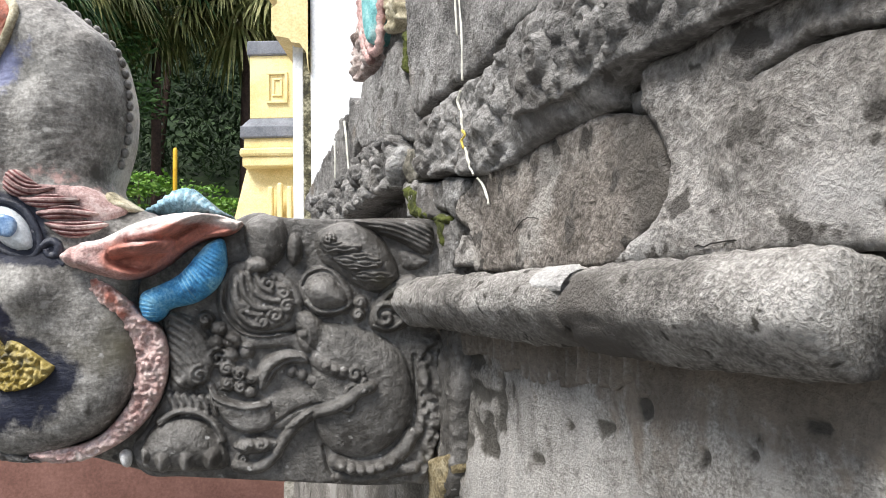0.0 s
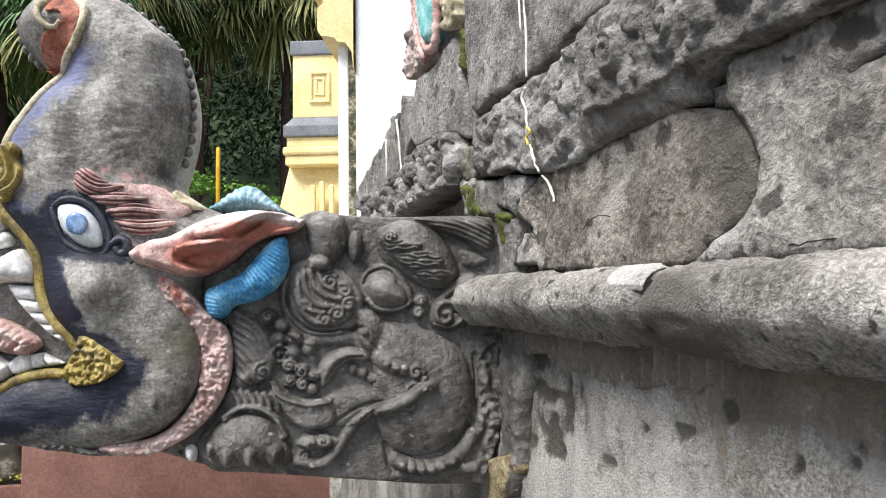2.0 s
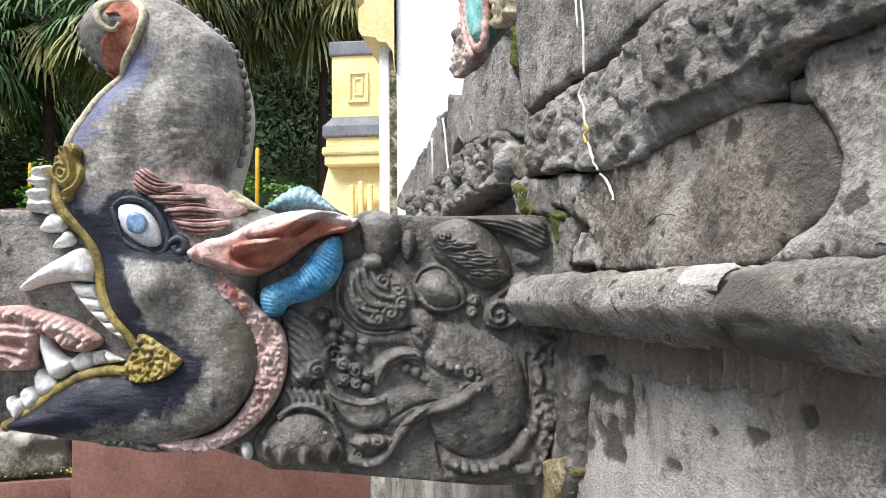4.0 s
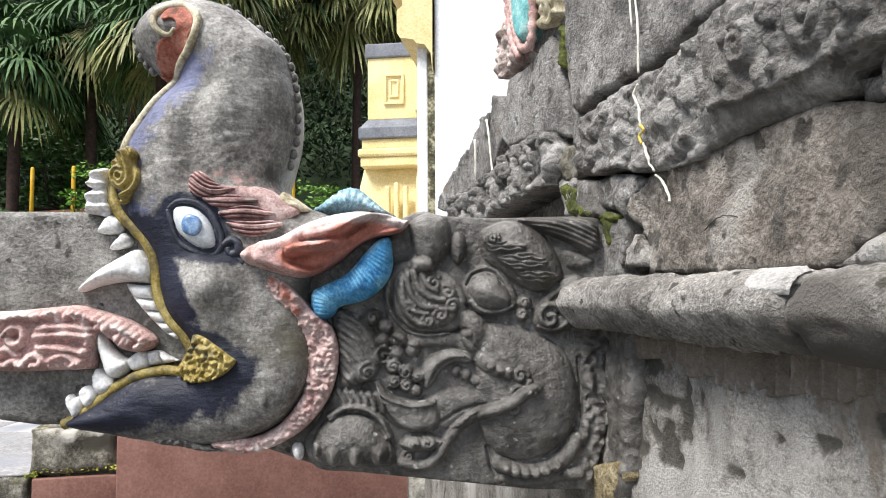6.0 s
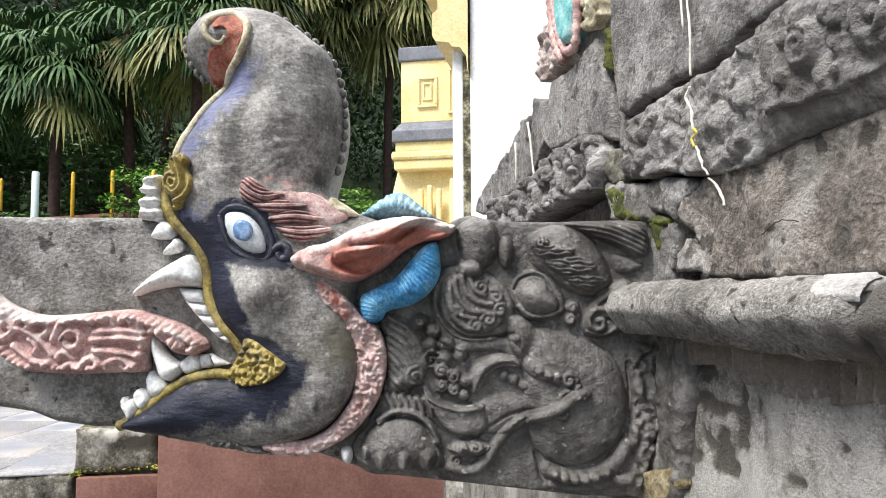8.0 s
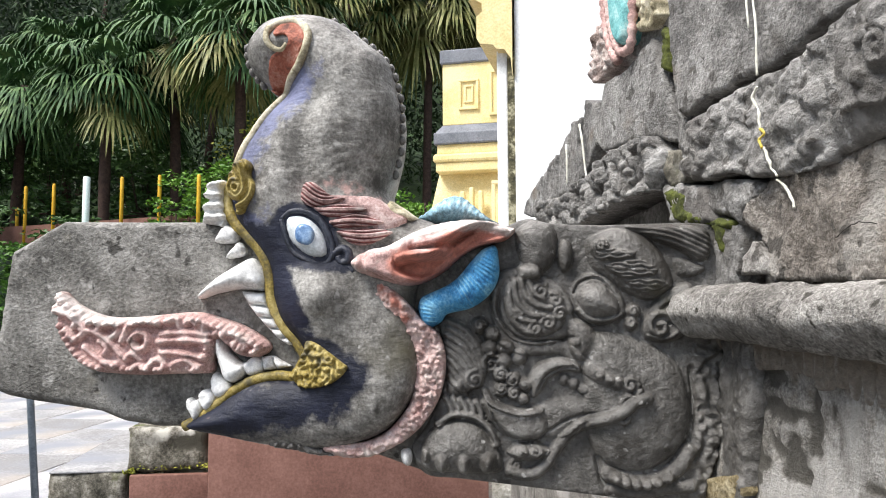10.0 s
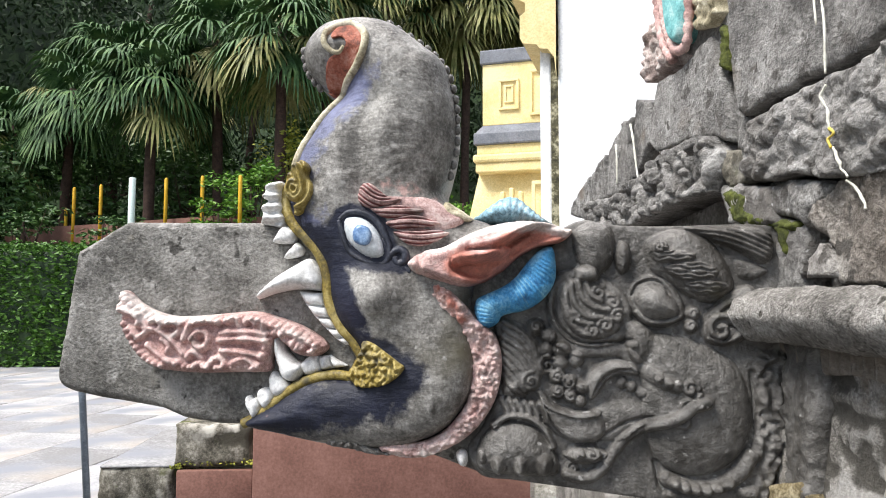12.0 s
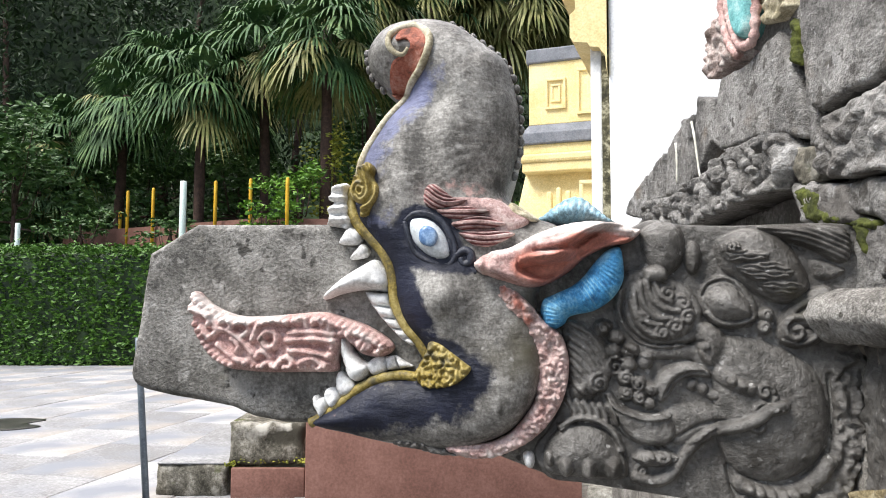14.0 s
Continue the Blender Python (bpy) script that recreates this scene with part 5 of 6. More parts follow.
# brow locks, finely waved
for lock, mid in (([(-0.134, 1.049), (-0.137, 1.063), (-0.127, 1.071), (-0.114, 1.069), (-0.108, 1.059), (-0.08, 1.055), (-0.078, 1.045), (-0.1, 1.041), (-0.122, 1.041)], [(-0.13, 1.065), (-0.127, 1.051), (-0.104, 1.051), (-0.078, 1.051)]),
                  ([(-0.117, 1.035), (-0.096, 1.041), (-0.073, 1.043), (-0.047, 1.032), (-0.05, 1.021), (-0.073, 1.016), (-0.097, 1.018)], [(-0.117, 1.034), (-0.085, 1.029), (-0.047, 1.027)]),
                  ([(-0.089, 1.012), (-0.069, 1.018), (-0.046, 1.016), (-0.03, 1.008), (-0.05, 0.998), (-0.07, 0.996)], [(-0.089, 1.01), (-0.062, 1.007), (-0.03, 1.007)])):
    mask.form(lock, 0.007, 0.006, 0.0056, 0.0017, mid, True)
mask.curl([(-0.123, 1.062)], 0.009, 1.3, 0.003, 0.004)
# eye
mask.form([(-0.164, 0.997), (-0.157, 1.015), (-0.138, 1.025), (-0.115, 1.02), (-0.095, 1.001), (-0.086, 0.975), (-0.094, 0.957), (-0.12, 0.951), (-0.143, 0.957), (-0.158, 0.975)], 0.012, 0.012)
mask.form([(-0.156, 0.993), (-0.147, 1.007), (-0.129, 1.012), (-0.111, 1.004), (-0.098, 0.985), (-0.097, 0.969), (-0.116, 0.962), (-0.138, 0.965), (-0.152, 0.978)], 0.032, 0.028)
mask.ridge([(-0.158, 0.997), (-0.15, 1.011), (-0.132, 1.017), (-0.118, 1.012), (-0.109, 0.998)], 0.0035, -0.007)
mask.ridge([(-0.095, 0.966), (-0.116, 0.959), (-0.138, 0.96), (-0.153, 0.973)], 0.0035, 0.005)
mask.ridge([(-0.094, 0.962), (-0.116, 0.952), (-0.139, 0.954), (-0.16, 0.97)], 0.003, -0.005)
# round cheek ornament: a sheaf of strands and curls inside a smooth ring
mask.form([(-0.271, 1.004), (-0.26, 1.027), (-0.237, 1.033), (-0.209, 1.027), (-0.178, 1.011), (-0.161, 0.987), (-0.158, 0.956), (-0.171, 0.933), (-0.21, 0.924), (-0.245, 0.932), (-0.266, 0.957), (-0.274, 0.98)], 0.012, 0.012)
mask.form([(-0.258, 0.997), (-0.247, 1.016), (-0.229, 1.022), (-0.202, 1.011), (-0.174, 0.991), (-0.169, 0.964), (-0.18, 0.944), (-0.21, 0.934), (-0.237, 0.941), (-0.253, 0.963)], 0.018, 0.01)
for strand in ([(-0.25, 1.01), (-0.247, 0.98), (-0.232, 0.961), (-0.214, 0.957)], [(-0.242, 1.016), (-0.238, 0.988), (-0.222, 0.968), (-0.201, 0.966)], [(-0.233, 1.019), (-0.227, 0.994), (-0.21, 0.98), (-0.191, 0.976)], [(-0.253, 0.988), (-0.247, 0.965), (-0.232, 0.947), (-0.217, 0.941)], [(-0.221, 1.012), (-0.214, 0.997), (-0.201, 0.989)]):
    mask.ridge(strand, 0.0042, 0.005)
for c, r, s, g in (([(-0.204, 0.999)], 0.011, 1.0, 1), ([(-0.185, 0.987)], 0.01, 2.0, -1), ([(-0.179, 0.968)], 0.01, 0.4, 1), ([(-0.195, 0.955)], 0.01, 3.0, -1), ([(-0.213, 0.947)], 0.009, 2.2, 1), ([(-0.24, 0.966)], 0.008, 0.0, 1)):
    mask.curl(c, r, 1.2, 0.0036, 0.005, s, g)
mask.ridge([(-0.26, 1.004), (-0.263, 0.976), (-0.253, 0.949), (-0.226, 0.931), (-0.187, 0.931), (-0.161, 0.936)], 0.003, -0.006)
mask.ridge([(-0.269, 1), (-0.271, 0.972), (-0.258, 0.943), (-0.23, 0.924), (-0.187, 0.923), (-0.157, 0.929)], 0.005, 0.005)
# snout, lips and jaw
mask.form([(-0.169, 0.956), (-0.153, 0.962), (-0.135, 0.951), (-0.128, 0.931), (-0.136, 0.909), (-0.154, 0.903), (-0.167, 0.921)], 0.024, 0.03)
mask.form([(-0.148, 0.925), (-0.132, 0.944), (-0.092, 0.94), (-0.053, 0.925), (-0.022, 0.904), (-0.007, 0.869), (-0.003, 0.83), (-0.013, 0.792), (-0.037, 0.768), (-0.068, 0.754), (-0.103, 0.756), (-0.13, 0.774), (-0.145, 0.809), (-0.148, 0.855)], 0.03, 0.085)
mask.ridge([(-0.261, 0.935), (-0.235, 0.922), (-0.202, 0.92), (-0.173, 0.92), (-0.152, 0.901), (-0.128, 0.884), (-0.105, 0.875)], 0.0095, 0.008)
for c, r in (([(-0.127, 0.884)], 0.008), ([(-0.115, 0.879)], 0.009), ([(-0.101, 0.879)], 0.009), ([(-0.086, 0.869)], 0.008), ([(-0.07, 0.859)], 0.009)):
    mask.ball(c, r, 0.029)
mask.curl([(-0.087, 0.872)], 0.011, 1.2, 0.0035, 0.005)
mask.curl([(-0.069, 0.855)], 0.011, 1.2, 0.0035, 0.005, 2.0)
mask.form([(-0.218, 0.852), (-0.223, 0.88), (-0.21, 0.899), (-0.183, 0.909), (-0.157, 0.901), (-0.151, 0.887), (-0.175, 0.888), (-0.193, 0.879), (-0.204, 0.862)], 0.02, 0.016)
mask.ridge([(-0.211, 0.863), (-0.199, 0.882), (-0.178, 0.894), (-0.156, 0.894)], 0.003, -0.005)
for c, r in (([(-0.173, 0.877)], 0.009), ([(-0.161, 0.872)], 0.009), ([(-0.148, 0.864)], 0.008), ([(-0.138, 0.855)], 0.007)):
    mask.ball(c, r, 0.01)
mask.form([(-0.211, 0.843), (-0.172, 0.854), (-0.129, 0.847), (-0.121, 0.83), (-0.149, 0.818), (-0.172, 0.801), (-0.2, 0.798), (-0.211, 0.817)], 0.014, 0.03)
mask.ridge([(-0.249, 0.752), (-0.223, 0.748), (-0.202, 0.76), (-0.186, 0.783), (-0.168, 0.804), (-0.143, 0.82), (-0.116, 0.828), (-0.095, 0.839), (-0.084, 0.849), (-0.066, 0.854)], 0.0085, 0.014)
mask.ridge([(-0.211, 0.794), (-0.188, 0.813), (-0.163, 0.826), (-0.133, 0.832)], 0.0035, -0.004)
mask.curl([(-0.091, 0.847)], 0.011, 1.2, 0.0035, 0.006, 1.0)
mask.curl([(-0.097, 0.83)], 0.01, 1.2, 0.0035, 0.006, 3.0)
mask.form([(-0.286, 0.861), (-0.276, 0.85), (-0.242, 0.839), (-0.211, 0.839), (-0.197, 0.821), (-0.202, 0.8), (-0.231, 0.793), (-0.261, 0.804), (-0.279, 0.827)], 0.02, 0.012)
mask.ridge([(-0.284, 0.861), (-0.271, 0.845), (-0.238, 0.834), (-0.207, 0.836)], 0.005, 0.007)
mask.ridge([(-0.278, 0.849), (-0.271, 0.822), (-0.25, 0.801), (-0.219, 0.794)], 0.003, -0.005)
mask.form([(-0.254, 0.778), (-0.234, 0.79), (-0.211, 0.79), (-0.194, 0.783), (-0.208, 0.768), (-0.235, 0.767)], 0.018, 0.012)
mask.curl([(-0.238, 0.78)], 0.01, 1.2, 0.0035, 0.006)
mask.curl([(-0.215, 0.781)], 0.01, 1.2, 0.0035, 0.006, 2.0, -1)
mask.curl([(-0.241, 0.76)], 0.009, 1.2, 0.0035, 0.006, 1.0)
# hollow of the chin and the grooves round the jaw
mask.ridge([(-0, 0.892), (0.003, 0.838), (-0.006, 0.788), (-0.033, 0.76)], 0.005, -0.008)
mask.ridge([(-0.13, 0.77), (-0.123, 0.74), (-0.111, 0.725)], 0.006, -0.008)
# curls inside the mouth
for c, r, s in (([(-0.261, 0.884)], 0.011, 0.0), ([(-0.244, 0.877)], 0.011, 2.0), ([(-0.26, 0.865)], 0.01, 4.0), ([(-0.243, 0.859)], 0.01, 1.0), ([(-0.228, 0.871)], 0.009, 3.0), ([(-0.23, 0.852)], 0.008, 3.0)):
    mask.ball(c, r * 1.1, 0.014)
    mask.curl(c, r, 1.3, 0.0032, 0.005, s)
# beads of the mane
for c, r in (([(-0.291, 0.952)], 0.013), ([(-0.273, 0.94)], 0.012), ([(-0.276, 0.921)], 0.012), ([(-0.255, 0.921)], 0.013), ([(-0.256, 0.904)], 0.012), ([(-0.235, 0.908)], 0.012)):
    mask.ball(c, r, 0.017)
mask.curl([(-0.289, 0.953)], 0.01, 1.2, 0.003, 0.004)
mask.curl([(-0.274, 0.899)], 0.013, 1.4, 0.0035, 0.008, 1.0)
mask.curl([(-0.296, 0.877)], 0.014, 1.5, 0.0035, 0.008, 1.5)
mask.ball([(-0.32, 0.869)], 0.008, 0.016)
# flowing mane lines
mask.form([(-0.347, 0.957), (-0.315, 0.961), (-0.288, 0.934), (-0.279, 0.902), (-0.284, 0.876), (-0.312, 0.857), (-0.335, 0.857), (-0.341, 0.895)], 0.012, 0.02)
for k in range(8):
    q = k / 7
    a, b, c = (np.array(p) for p in [(-0.335, 0.96), (-0.304, 0.94), (-0.279, 0.895)])
    e, f, g = (np.array(p) for p in [(-0.338, 0.888), (-0.327, 0.874), (-0.309, 0.857)])
    mask.ridge([tuple(a + (e - a) * q), tuple(b + (f - b) * q), tuple(c + (g - c) * q)], 0.0042, 0.005)
# feather row, arch and paw
for k in range(6):
    u = -0.338 + 0.0105 * k
    mask.ridge([(u, 0.852 - 0.0012 * k), (u + 0.006, 0.842 - 0.0012 * k), (u + 0.009, 0.832 - 0.0016 * k)], 0.0048, 0.01)
mask.ridge([(-0.349, 0.817), (-0.327, 0.829), (-0.3, 0.827), (-0.279, 0.812), (-0.267, 0.789)], 0.005, 0.014)
mask.form([(-0.373, 0.773), (-0.367, 0.798), (-0.346, 0.817), (-0.316, 0.821), (-0.288, 0.812), (-0.269, 0.787), (-0.259, 0.768), (-0.262, 0.751), (-0.289, 0.748), (-0.335, 0.749), (-0.366, 0.753)], 0.03, 0.045)
for q in ([(-0.354, 0.775), (-0.343, 0.783), (-0.332, 0.775), (-0.331, 0.758), (-0.342, 0.749), (-0.352, 0.757)], [(-0.323, 0.775), (-0.313, 0.782), (-0.302, 0.775), (-0.3, 0.756), (-0.311, 0.748), (-0.322, 0.755)], [(-0.293, 0.774), (-0.28, 0.783), (-0.268, 0.776), (-0.268, 0.758), (-0.279, 0.749), (-0.291, 0.755)], [(-0.372, 0.783), (-0.364, 0.787), (-0.357, 0.78), (-0.358, 0.766), (-0.369, 0.765)]):
    mask.form(q, 0.042, 0.018)
# wall-side scroll and the strip under the jaw
mask.form([(-0.066, 0.941), (-0.062, 0.967), (-0.048, 0.986), (-0.024, 1.004), (-0.003, 1.011), (0.007, 1.002), (0.005, 0.974), (-0.004, 0.943), (-0.022, 0.93), (-0.045, 0.928)], 0.018, 0.014)
mask.curl([(-0.044, 0.951)], 0.02, 1.2, 0.0045, 0.007, 0.5)
mask.ridge([(-0.045, 0.967), (-0.035, 0.978), (-0.015, 0.986), (-0.006, 0.974), (-0.015, 0.961), (-0.031, 0.955)], 0.004, -0.007)
mask.ridge([(-0.059, 0.936), (-0.036, 0.932), (-0.016, 0.947), (-0.004, 0.974)], 0.0045, 0.006)
for c in ([(-0.078, 0.971)], [(-0.081, 0.954)]):
    mask.ball(c, 0.011, 0.016)
    mask.curl(c, 0.009, 1.1, 0.003, 0.004)
mask.ridge([(-0.115, 0.749), (-0.084, 0.738), (-0.049, 0.74), (-0.021, 0.758), (-0.006, 0.78)], 0.011, 0.012)
for c in ([(-0.107, 0.745)], [(-0.094, 0.74)], [(-0.08, 0.738)], [(-0.066, 0.738)], [(-0.052, 0.741)], [(-0.038, 0.747)]):
    mask.ball(c, 0.009, 0.018)
mask.ridge([(-0.111, 0.726), (-0.076, 0.723), (-0.041, 0.73), (-0.004, 0.734)], 0.009, 0.01)


def mask_face(x, z, d):
    strip = np.clip((x - 0.0) / 0.01, 0, 1) * np.clip((0.96 - z) / 0.02, 0, 1)
    worn = 0.012 * np.abs(lumps(x, z, 40, 3)) + 0.006 * lumps(x, z, 100, 5)
    return 0.98 * mask.height(x, z, d) * (0.35 + 0.65 * dome(d, 0.012)) + strip * worn + 0.0007 * lumps(x, z, 90, 8)


part("mask_relief", relief([(-0.349, 0.968), (-0.334, 0.999), (-0.295, 1.038), (-0.264, 1.077), (-0.245, 1.094), (-0.218, 1.102), (-0.188, 1.095), (-0.115, 1.092), (-0.029, 1.094), (0.027, 1.092), (0.047, 1.081), (0.052, 1.029), (0.052, 0.941), (0.045, 0.825), (0.014, 0.719), (-0.008, 0.711), (-0.071, 0.712), (-0.133, 0.719), (-0.196, 0.726), (-0.258, 0.733), (-0.32, 0.74), (-0.367, 0.746), (-0.386, 0.781), (-0.366, 0.812), (-0.343, 0.859), (-0.339, 0.906)], 0.0016, mask_face, 0.05), STONE, spout, "bare dark stone mask with curls and a bulging eye")
part("paw_claw", relief([(-0.401, 0.777), (-0.391, 0.781), (-0.385, 0.772), (-0.388, 0.758), (-0.398, 0.761)], 0.004, lambda x, z, d: 0.006 + 0.016 * dome(d, 0.01), 0.0), WHITE, spout, "white painted claw")

# ---- buildings behind ----
def panelled(bm, x0, x1, y, z0, z1, frame_w, deep):
    """A raised rectangular frame on a face that looks towards -y."""
    box(bm, x0, x1, y - deep, y, z1 - frame_w, z1, 0.004)
    box(bm, x0, x1, y - deep, y, z0, z0 + frame_w, 0.004)
    box(bm, x0, x0 + frame_w, y - deep, y, z0 + frame_w, z1 - frame_w, 0.004)
    box(bm, x1 - frame_w, x1, y - deep, y, z0 + frame_w, z1 - frame_w, 0.004)
    return bm


def frustum(bm, x0, x1, y0, y1, z0, z1, inset):
    r = bmesh.ops.create_cube(bm, size=1.0)
    for v in r["verts"]:
        k = inset if v.co.z > 0 else 0.0
        v.co = Vector((x0 + k if v.co.x < 0 else x1 - k, y0 + k if v.co.y < 0 else y1 - k, z1 if v.co.z > 0 else z0))
    return bm


white_house = thing("white_building", pose(-0.575, 3.16, 0), "white painted building with a yellow moulded cornice bracket", "building")
part("wall", boxbm(0.0, 3.0, 0.0, 3.0, -0.01, 3.4, bevel=0.01), WHITEWALL, white_house, smooth=False)
part("pilaster", boxbm(-0.085, -0.034, 0.03, 2.9, -0.01, 2.2, bevel=0.008), WHITEWALL, white_house, smooth=False)
part("grime_joint", boxbm(-0.034, 0.001, 0.012, 0.5, -0.01, 2.1), GRIME, white_house, "dark mouldy joint", smooth=False)
bm = bmesh.new()
profile = [(-0.004, 1.98), (-0.012, 2.06), (-0.04, 2.1), (-0.075, 2.105), (-0.09, 2.125), (-0.15, 2.135), (-0.165, 2.16), (-0.165, 2.26), (-0.14, 2.28), (-0.14, 2.32), (-0.21, 2.36), (-0.21, 2.5), (-0.002, 2.5)]
rings = [[bm.verts.new((x, y, z)) for x, z in profile] for y in (-0.03, 2.9)]
for k in range(len(profile) - 1):
    bm.faces.new((rings[0][k], rings[0][k + 1], rings[1][k + 1], rings[1][k]))
bm.faces.new(rings[0]), bm.faces.new(rings[1])
bmesh.ops.recalc_face_normals(bm, faces=bm.faces)
part("cornice_bracket", bm, YELLOW, white_house, "cream yellow moulded bracket", smooth=False)

pier = thing("yellow_pier", pose(-1.6, 5.76, 0), "cream yellow gate pier with grey moulded bands", "pier")
plinth = part("plinth", frustum(boxbm(-0.14, 0.98, -0.02, 0.98, -0.01, 1.3), -0.14, 0.98, 0.0, 0.98, 1.3, 2.05, 0.14), YELLOW, pier, smooth=False)
part("moulding", boxbm(0.0, 0.84, 0.0, 0.84, 2.04, 2.12, bevel=0.01), YELLOW, pier, smooth=False)
part("moulding", boxbm(-0.02, 0.86, -0.02, 0.86, 2.12, 2.19, bevel=0.02), YELLOW, pier, smooth=False)
part("moulding", boxbm(0.01, 0.83, 0.01, 0.83, 2.19, 2.27, bevel=0.008), YELLOW, pier, smooth=False)
bm = boxbm(-0.015, 0.855, -0.015, 0.855, 2.27, 2.37, bevel=0.012)
frustum(bm, 0.0, 0.84, 0.0, 0.84, 2.37, 2.44, 0.05)
part("band", bm, GREYPAINT, pier, "grey painted band", smooth=False)
upper = part("upper_block", boxbm(0.05, 0.79, 0.05, 0.79, 2.44, 2.96, bevel=0.006), YELLOW, pier, smooth=False)
part("panel_frame", panelled(bmesh.new(), 0.19, 0.36, 0.05, 2.56, 2.82, 0.022, 0.02), YELLOW, upper, smooth=False)
part("panel_frame", panelled(bmesh.new(), 0.235, 0.315, 0.05, 2.62, 2.77, 0.018, 0.012), YELLOW, upper, smooth=False)
part("panel_frame", panelled(bmesh.new(), 0.45, 0.75, 0.05, 2.5, 2.88, 0.022, 0.02), YELLOW, upper, smooth=False)
for k in range(3):
    part("flute", boxbm(0.21 + 0.075 * k, 0.25 + 0.075 * k, -0.03, 0.03, 1.2, 1.9 - 0.03 * (k != 1), bevel=0.012), YELLOW, plinth, smooth=False)
part("panel_frame", panelled(bmesh.new(), 0.47, 0.78, 0.0, 1.2, 1.95, 0.03, 0.02), YELLOW, plinth, smooth=False)
part("cap", boxbm(0.03, 0.81, 0.03, 0.81, 2.96, 3.08, bevel=0.012), GREYPAINT, pier, "grey painted cap", smooth=False)

# ---- steps and red wall behind the spout ----
steps = thing("stepped_parapet", FAR, "mossy old stone steps beside a red wall", "steps")
low_step = part("step_block", rough_block(-1.45, -1.09, 3.75, 4.7, -0.02, 0.155, 0.02, 0.012, 0.012, 51), MOSSY, steps)
part("step_block", rough_block(-1.085, -0.7, 3.75, 4.7, 0.155, 0.36, 0.02, 0.012, 0.012, 52), MOSSY, steps)
part("tread", boxbm(-1.45, -1.085, 3.76, 4.75, 0.153, 0.162, bevel=0.003), PAVING, low_step, "pale smooth stone tread", smooth=False)
red_wall = thing("red_wall", FAR, "low red oxide plastered wall with a stepped top", "wall")
part("wall_body", boxbm(-1.062, -0.69, 3.715, 3.748, -0.02, 0.145, bevel=0.006), REDWALL, red_wall)
part("wall_body", boxbm(-0.64, 0.655, 3.45, 4.3, -0.02, 0.6, bevel=0.008), REDWALL, red_wall)
pale_block = finish(rough_block(-0.664, 0.3, 2.98, 3.12, -0.02, 0.233, 0.03, 0.015, 0.01, 53), "pale_stone_block", MOSSYPALE)
tagged(pale_block, "pale lichen-stained stone ledge beside the red wall", "stone ledge")
kerb = finish(rough_block(-4.4, -1.46, 3.35, 3.62, -0.02, 0.02, 0.03, 0.012, 0.01, 54), "kerb", MOSSY)
kerb.matrix_world = FAR
tagged(kerb, "dark mossy stone kerb at the paving edge", "kerb", kind="structure")
pipe = finish(sweep(bmesh.new(), [(-1.525, 3.66, 0.8), (-1.505, 3.65, 0.6), (-1.448, 3.63, -0.01)], 0.0165, 14), "pipe", STEEL)
pipe.matrix_world = FAR
tagged(pipe, "thin leaning grey-blue steel pipe", "pipe")

# ---- paving slabs ----
PAVE = FAR @ pose(0, 0, 0, 0, 0, -12)
shared = []
for k in range(4):
    bm = boxbm(-0.298, 0.298, -0.448, 0.448, -0.03, 0.0, bevel=0.004, segs=1)
    me = bpy.data.meshes.new("paving_slab")
    bm.to_mesh(me)
    bm.free()
    me.materials.append(PAVING)
    shared.append(me)
rp = random.Random(3)
for i in range(-15, 3):
    for j in range(3, 13):
        slab_ob = new("paving_slab", shared[rp.randrange(4)])
        slab_ob.matrix_world = PAVE @ pose(0.6 * i, 0.9 * j + 0.45 * (i % 2), rp.uniform(-0.002, 0.002), rp.uniform(-0.15, 0.15), rp.uniform(-0.15, 0.15), 0)
        slab_ob.parent = ground
        slab_ob.matrix_parent_inverse = Matrix.Translation((0, 0, 0.012))
WETPATCH = material("dark_wet_dirt", [(0.02, 0.02, 0.017), (0.06, 0.058, 0.05)], 6, 0.35, 0.4, 40)
bm = relief([(-3.9, 5.5), (-3.6, 5.62), (-3.3, 5.55), (-3.12, 5.72), (-3.3, 5.85), (-3.25, 6.05), (-3.6, 6.1), (-3.75, 5.9), (-4.0, 5.8)], 0.05, lambda x, z, d: 0.004 + 0 * x, 0.0)
bmesh.ops.rotate(bm, verts=bm.verts, cent=(0, 0, 0), matrix=Matrix.Rotation(radians(-90), 3, 'X'))
for v in bm.verts:
    v.co = Vector((v.co.x, abs(v.co.y), abs(v.co.z) + 0.002))
wet = finish(bm, "wet_patch", WETPATCH)
wet.matrix_world = FAR
tagged(wet, "dark wet dirt patch on the pale paving", "puddle", kind="stuff")

# ---- garden ----
YOUNG = material("young_green_leaf", [(0.05, 0.13, 0.012), (0.11, 0.24, 0.025), (0.2, 0.34, 0.05)], 6, 0.5, 0.1, 30)
GOLDLEAF = material("yellow_green_leaf", [(0.14, 0.16, 0.015), (0.27, 0.28, 0.03), (0.38, 0.36, 0.06)], 6, 0.5, 0.1, 30)
MIDLEAF = material("broad_green_leaf", [(0.02, 0.055, 0.012), (0.05, 0.11, 0.025), (0.09, 0.17, 0.04)], 6, 0.5, 0.1, 30)


